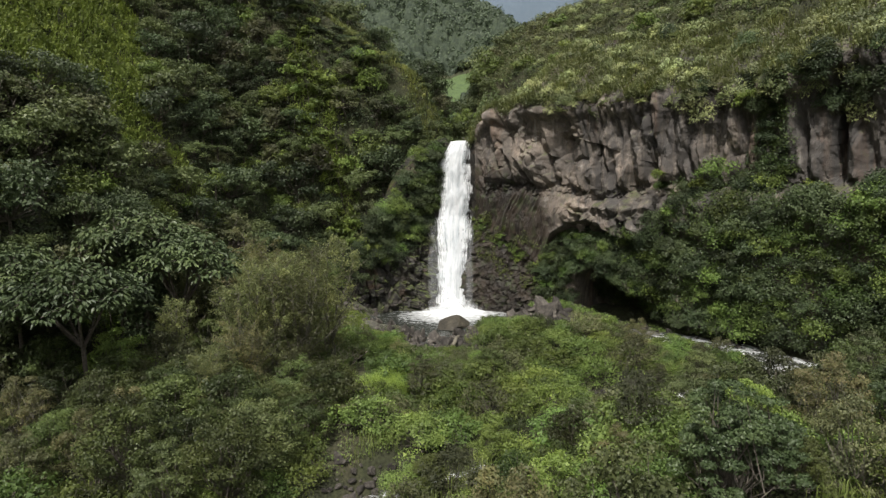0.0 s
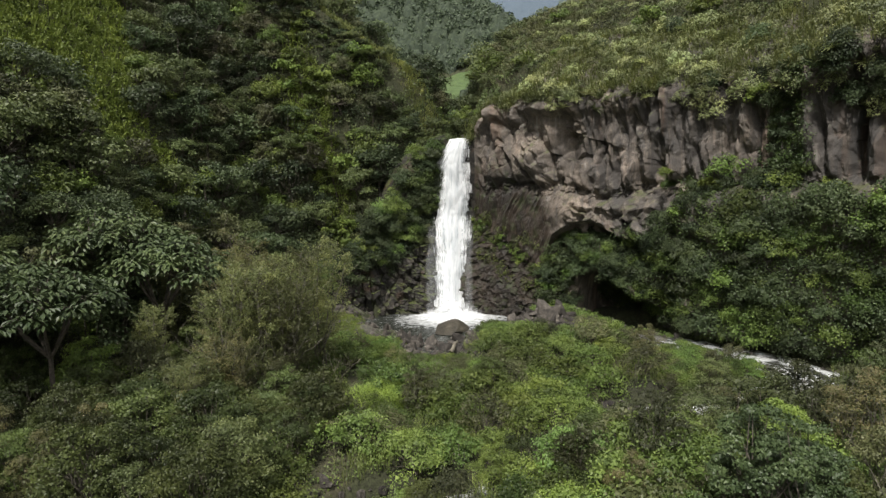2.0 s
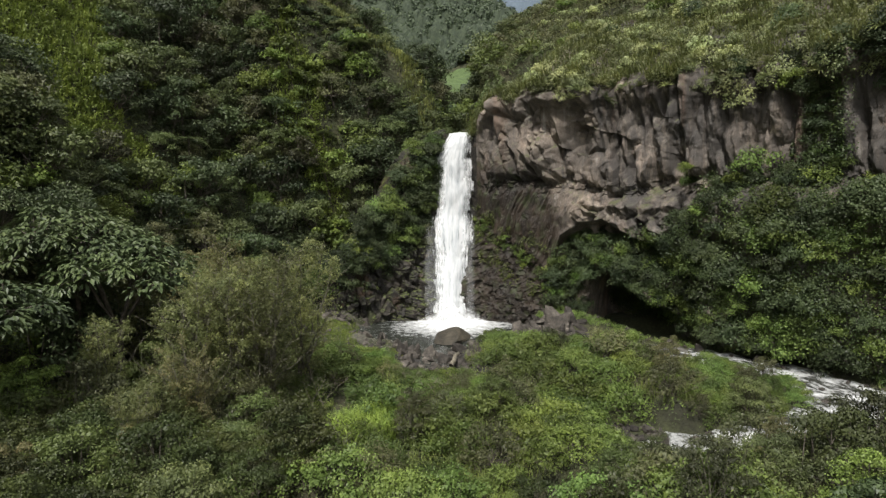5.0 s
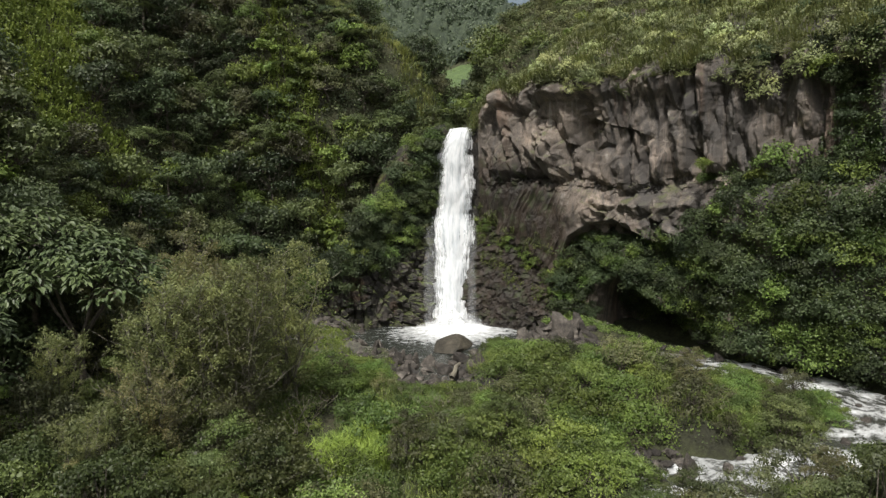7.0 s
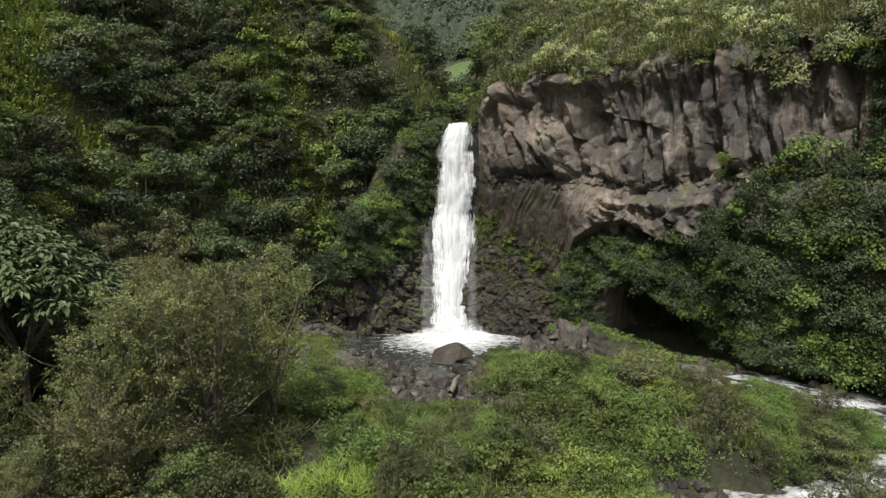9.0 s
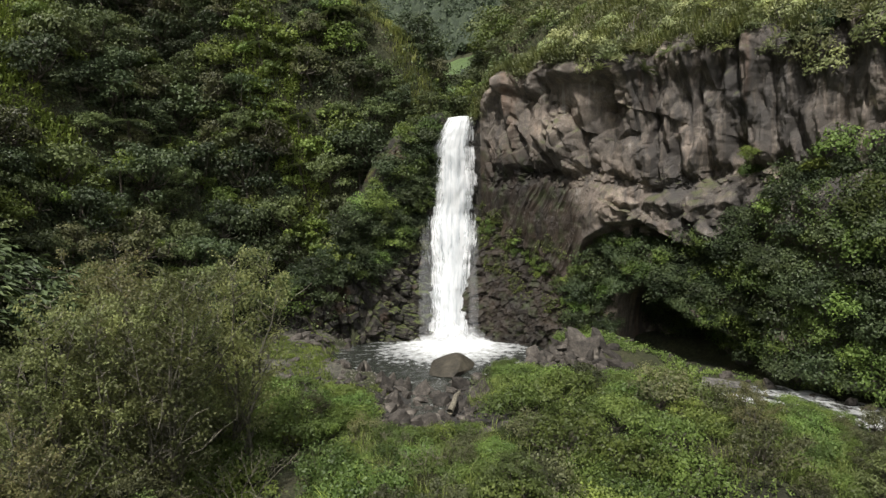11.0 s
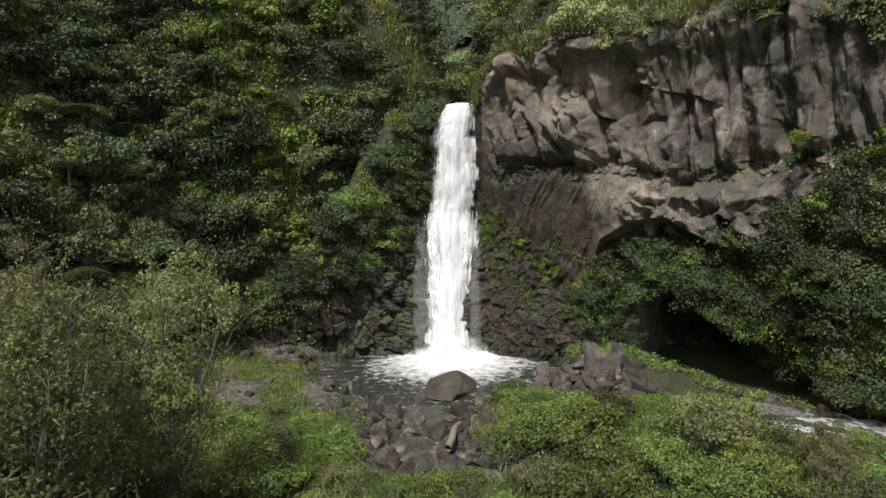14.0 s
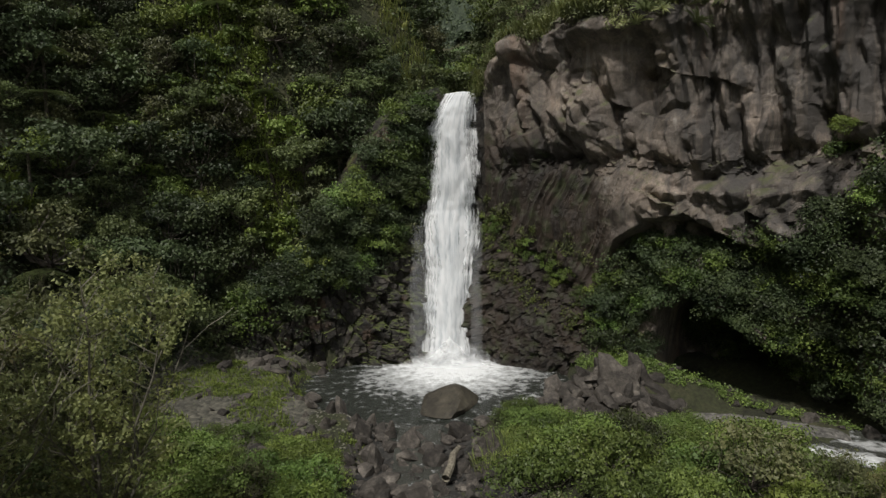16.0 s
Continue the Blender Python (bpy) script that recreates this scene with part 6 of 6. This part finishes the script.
cx, cy = np.meshgrid(np.arange(-72, 62, 0.62), np.arange(128, 310, 0.9), indexing="ij")
cv = np.stack([cx, cy, height(cx, cy) + canopy(cx, cy)], -1).reshape(-1, 3)
cf = grid_faces(*cx.shape)
mx, my = cv[cf[:, 0], 0], cv[cf[:, 0], 1]
cf = cf[(mx > -0.24 * my - 4) & (mx < 0.17 * my) & ~((my > 150) & (my < 205) & (np.abs(mx - 12) < 13))]
undergrowth("distant_woods", "rounded crowns of distant green woods closing the valley", (cv, cf), FAR_WOODS, "woods")
x, y = gen.uniform(-90, 70, 4200), gen.uniform(140, 330, 4200)
keep = (x > -0.24 * y - 4) & (x < 0.17 * y) & ~((y > 150) & (y < 205) & (np.abs(x - 12) < 14))
x, y = x[keep], y[keep]
o = np.stack([x, y, height(x, y) + 0.6 * canopy(x, y)], 1)
undergrowth("distant_leaves", "leafy crowns of the distant woods", sprawl(o, ground_normals(x, y), 46, 2.3, 1.0, 0.65, gen), LEAF_FAR, "woods")
mx, my = np.meshgrid(np.linspace(-1, 25, 20), np.linspace(150, 203, 36), indexing="ij")
tagged(part("ground_meadow", make_mesh("ground_meadow", np.stack([mx, my, height(mx, my) + 1.0], -1).reshape(-1, 3), grid_faces(20, 36), True), MEADOW), "bright green meadow on the far valley floor", "meadow", kind="structure")


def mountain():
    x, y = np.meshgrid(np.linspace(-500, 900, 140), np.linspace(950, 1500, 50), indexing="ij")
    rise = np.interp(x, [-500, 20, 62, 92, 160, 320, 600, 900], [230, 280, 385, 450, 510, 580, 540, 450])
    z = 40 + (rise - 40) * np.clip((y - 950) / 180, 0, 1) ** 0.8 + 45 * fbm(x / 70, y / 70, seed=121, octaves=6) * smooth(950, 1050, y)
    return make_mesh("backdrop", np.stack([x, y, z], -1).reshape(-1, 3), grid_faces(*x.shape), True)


# no haze in the air: the mountain's blue colour carries it
tagged(part("backdrop_mountain", mountain(), FAR_HAZED), "forested mountain far behind the valley, tinted blue-green for haze", "mountain", kind="structure")

# single bushes that stand out on the cliff: place, size
for i, (x, y, z, size) in enumerate([(30.4, 59.0, 21.4, 0.85), (24.0, 65.6, 14.4, 0.5), (34.6, 54.2, 11.8, 1.0), (37.0, 50.5, 8.0, 0.9), (27.6, 62.6, 12.6, 0.8)]):
    put(cliff_bush, pose(x, y, z, 20, -20, i * 50) @ Matrix.Scale(size, 4))


def rosette(name, seed, leaves_n, length):
    """A spiky rosette of stiff, arching, channelled leaves."""
    gen_ = np.random.default_rng(seed)
    chunks = []
    for i in range(leaves_n):
        a, up = i * 2.399, gen_.uniform(0.15, 1.1)
        d = np.array([math.cos(a) * math.cos(up), math.sin(a) * math.cos(up), math.sin(up)])
        side = np.array([-math.sin(a), math.cos(a), 0]) * length * 0.045
        t = np.array([0.05, 0.35, 0.7, 1.0])[:, None]
        mid = d * length * t - np.array([0, 0, 0.35]) * length * t ** 2.2
        w = np.array([0.8, 1.1, 0.7, 0.05])[:, None]
        v = np.stack([mid - side * w + [0, 0, 0.02], mid - [0, 0, 0.015], mid + side * w + [0, 0, 0.02]], 1).reshape(-1, 3)
        f = np.array([[r * 3 + c, r * 3 + c + 1, r * 3 + c + 4, r * 3 + c + 3] for r in range(3) for c in range(2)])
        chunks.append((v, f))
    return part(name, make_mesh(name, *joined(chunks)), LEAF_PALE)


spiky = tagged(rosette("spiky_rosette_plant", 801, 34, 1.15), "spiky grey-green rosette plant on the brink of the cliff", "plant", "rosette plants on the brink")
spiky.matrix_basis = PROTO_AT
o, n = wall_points(2400, lambda x, y, z, j: (x > 14) & (x < 36), CLIFF_NV - 24)
got = []
for p, q in zip(o, n):
    if len(got) < 46 and all(np.sum((p - g) ** 2) > 1.2 for g in got):
        got.append(p)
        put(spiky, Matrix.Translation(p + q * 0.5) @ pose(0, 0, 0, gen.uniform(0, 40), gen.uniform(-30, 10), gen.uniform(0, 360)) @ Matrix.Scale(gen.uniform(0.7, 1.25), 4))


def dead_shrub(name, seed, tall):
    """A leafless shrub: pale forked twigs."""
    gen_ = np.random.default_rng(seed)
    wood = []

    def grow(o, d, ln, r, depth):
        e = o + d * ln
        wood.append(tube([o, (o + e) / 2 + gen_.normal(size=3) * ln * 0.06, e], [r, r * 0.8, r * 0.6], 4))
        if depth:
            for _ in range(3):
                grow(e, unit(d + gen_.normal(size=3) * 0.5 + np.array([0, 0, 0.15])), ln * gen_.uniform(0.55, 0.8), r * 0.55, depth - 1)

    for k in range(4):
        grow(np.array([0, 0, -0.2]), unit(np.array([math.cos(k * 1.6) * 0.5, math.sin(k * 1.6) * 0.5, 1.0])), tall * 0.36, 0.035, 3)
    return tagged(part(name, make_mesh(name, *joined(wood)), BARK_PALE), "leafless pale grey shrub with forked twigs", "shrub", "dead shrubs")


for i, (x, y, size) in enumerate([(-0.6, 47.5, 2.3), (-2.2, 50.5, 1.8), (8.5, 58.0, 1.9), (-17.0, 41.0, 3.5), (-8.2, 44.0, 4.2)]):
    dead_shrub("dead_shrub", 820 + i, size).matrix_basis = pose(x, y, ground_at(x, y), 0, 0, i * 70)


def tree_fern(name, seed, tall, fronds):
    """A slim fibrous stem with a crown of arching feathered fronds."""
    gen_ = np.random.default_rng(seed)
    lv = []
    for i in range(fronds):
        a, rise = i * 2.399, gen_.uniform(0.35, 0.8)
        t = np.linspace(0.08, 1, 16)[:, None]
        d = np.array([math.cos(a), math.sin(a), 0])
        spine = np.array([0, 0, tall]) + d * t * 1.9 + np.array([0, 0, 1.0]) * (rise * t - 1.15 * t ** 2) * 1.2
        side = np.array([-math.sin(a), math.cos(a), 0])
        for sgn in (-1, 1):
            w = 0.42 * np.sin(np.pi * np.clip(t * 0.95, 0, 1)) + 0.04
            tipv = spine + side * sgn * w - np.array([0, 0, 0.12]) * w
            v = np.stack([spine - d * 0.055, spine + d * 0.055, tipv], 1).reshape(-1, 3)
            lv.append((v, np.arange(48).reshape(-1, 3)))
    thing = new(name)
    part("trunk", make_mesh("trunk", *tube([[0, 0, -0.4], [0.05, 0, tall * 0.5], [0, 0, tall]], [0.12, 0.09, 0.1], 7)), BARK, thing)
    part("crown", make_mesh("crown", *joined(lv)), LEAF_MID, thing, "arching feathered fronds")
    return tagged(thing, "slim tree fern with arching feathered fronds", "tree fern", "tree ferns")


fern = tree_fern("tree_fern", 840, 2.6, 16)
for i, (x, y) in enumerate(spots(16, (-36, -8), (58, 92), 4.0, lambda x, y: on_hill(x, y) & ~grassy(x, y), gen)):
    put(fern, pose(x, y, ground_at(x, y) + 0.8, gen.uniform(-8, 8), gen.uniform(-8, 8), gen.uniform(0, 360)) @ Matrix.Scale(gen.uniform(0.9, 1.4), 4))

# loose dark rocks added at the mouth of the cave to stand for its shade
for i, (x, y) in enumerate(spots(26, (16, 25), (63, 75), 0.8, lambda x, y: (x + y > 87.8) & (x + y < 91.5), gen)):
    rock("cave_rock", STONES[i % 12], x, y, gen.uniform(0.2, 0.55), spin=gen.uniform(0, 360), tip=gen.uniform(-20, 20), label="dark rock added for shade on the ground at the mouth of the cave", group="rocks before the cave", mat=HEAP_ROCK)
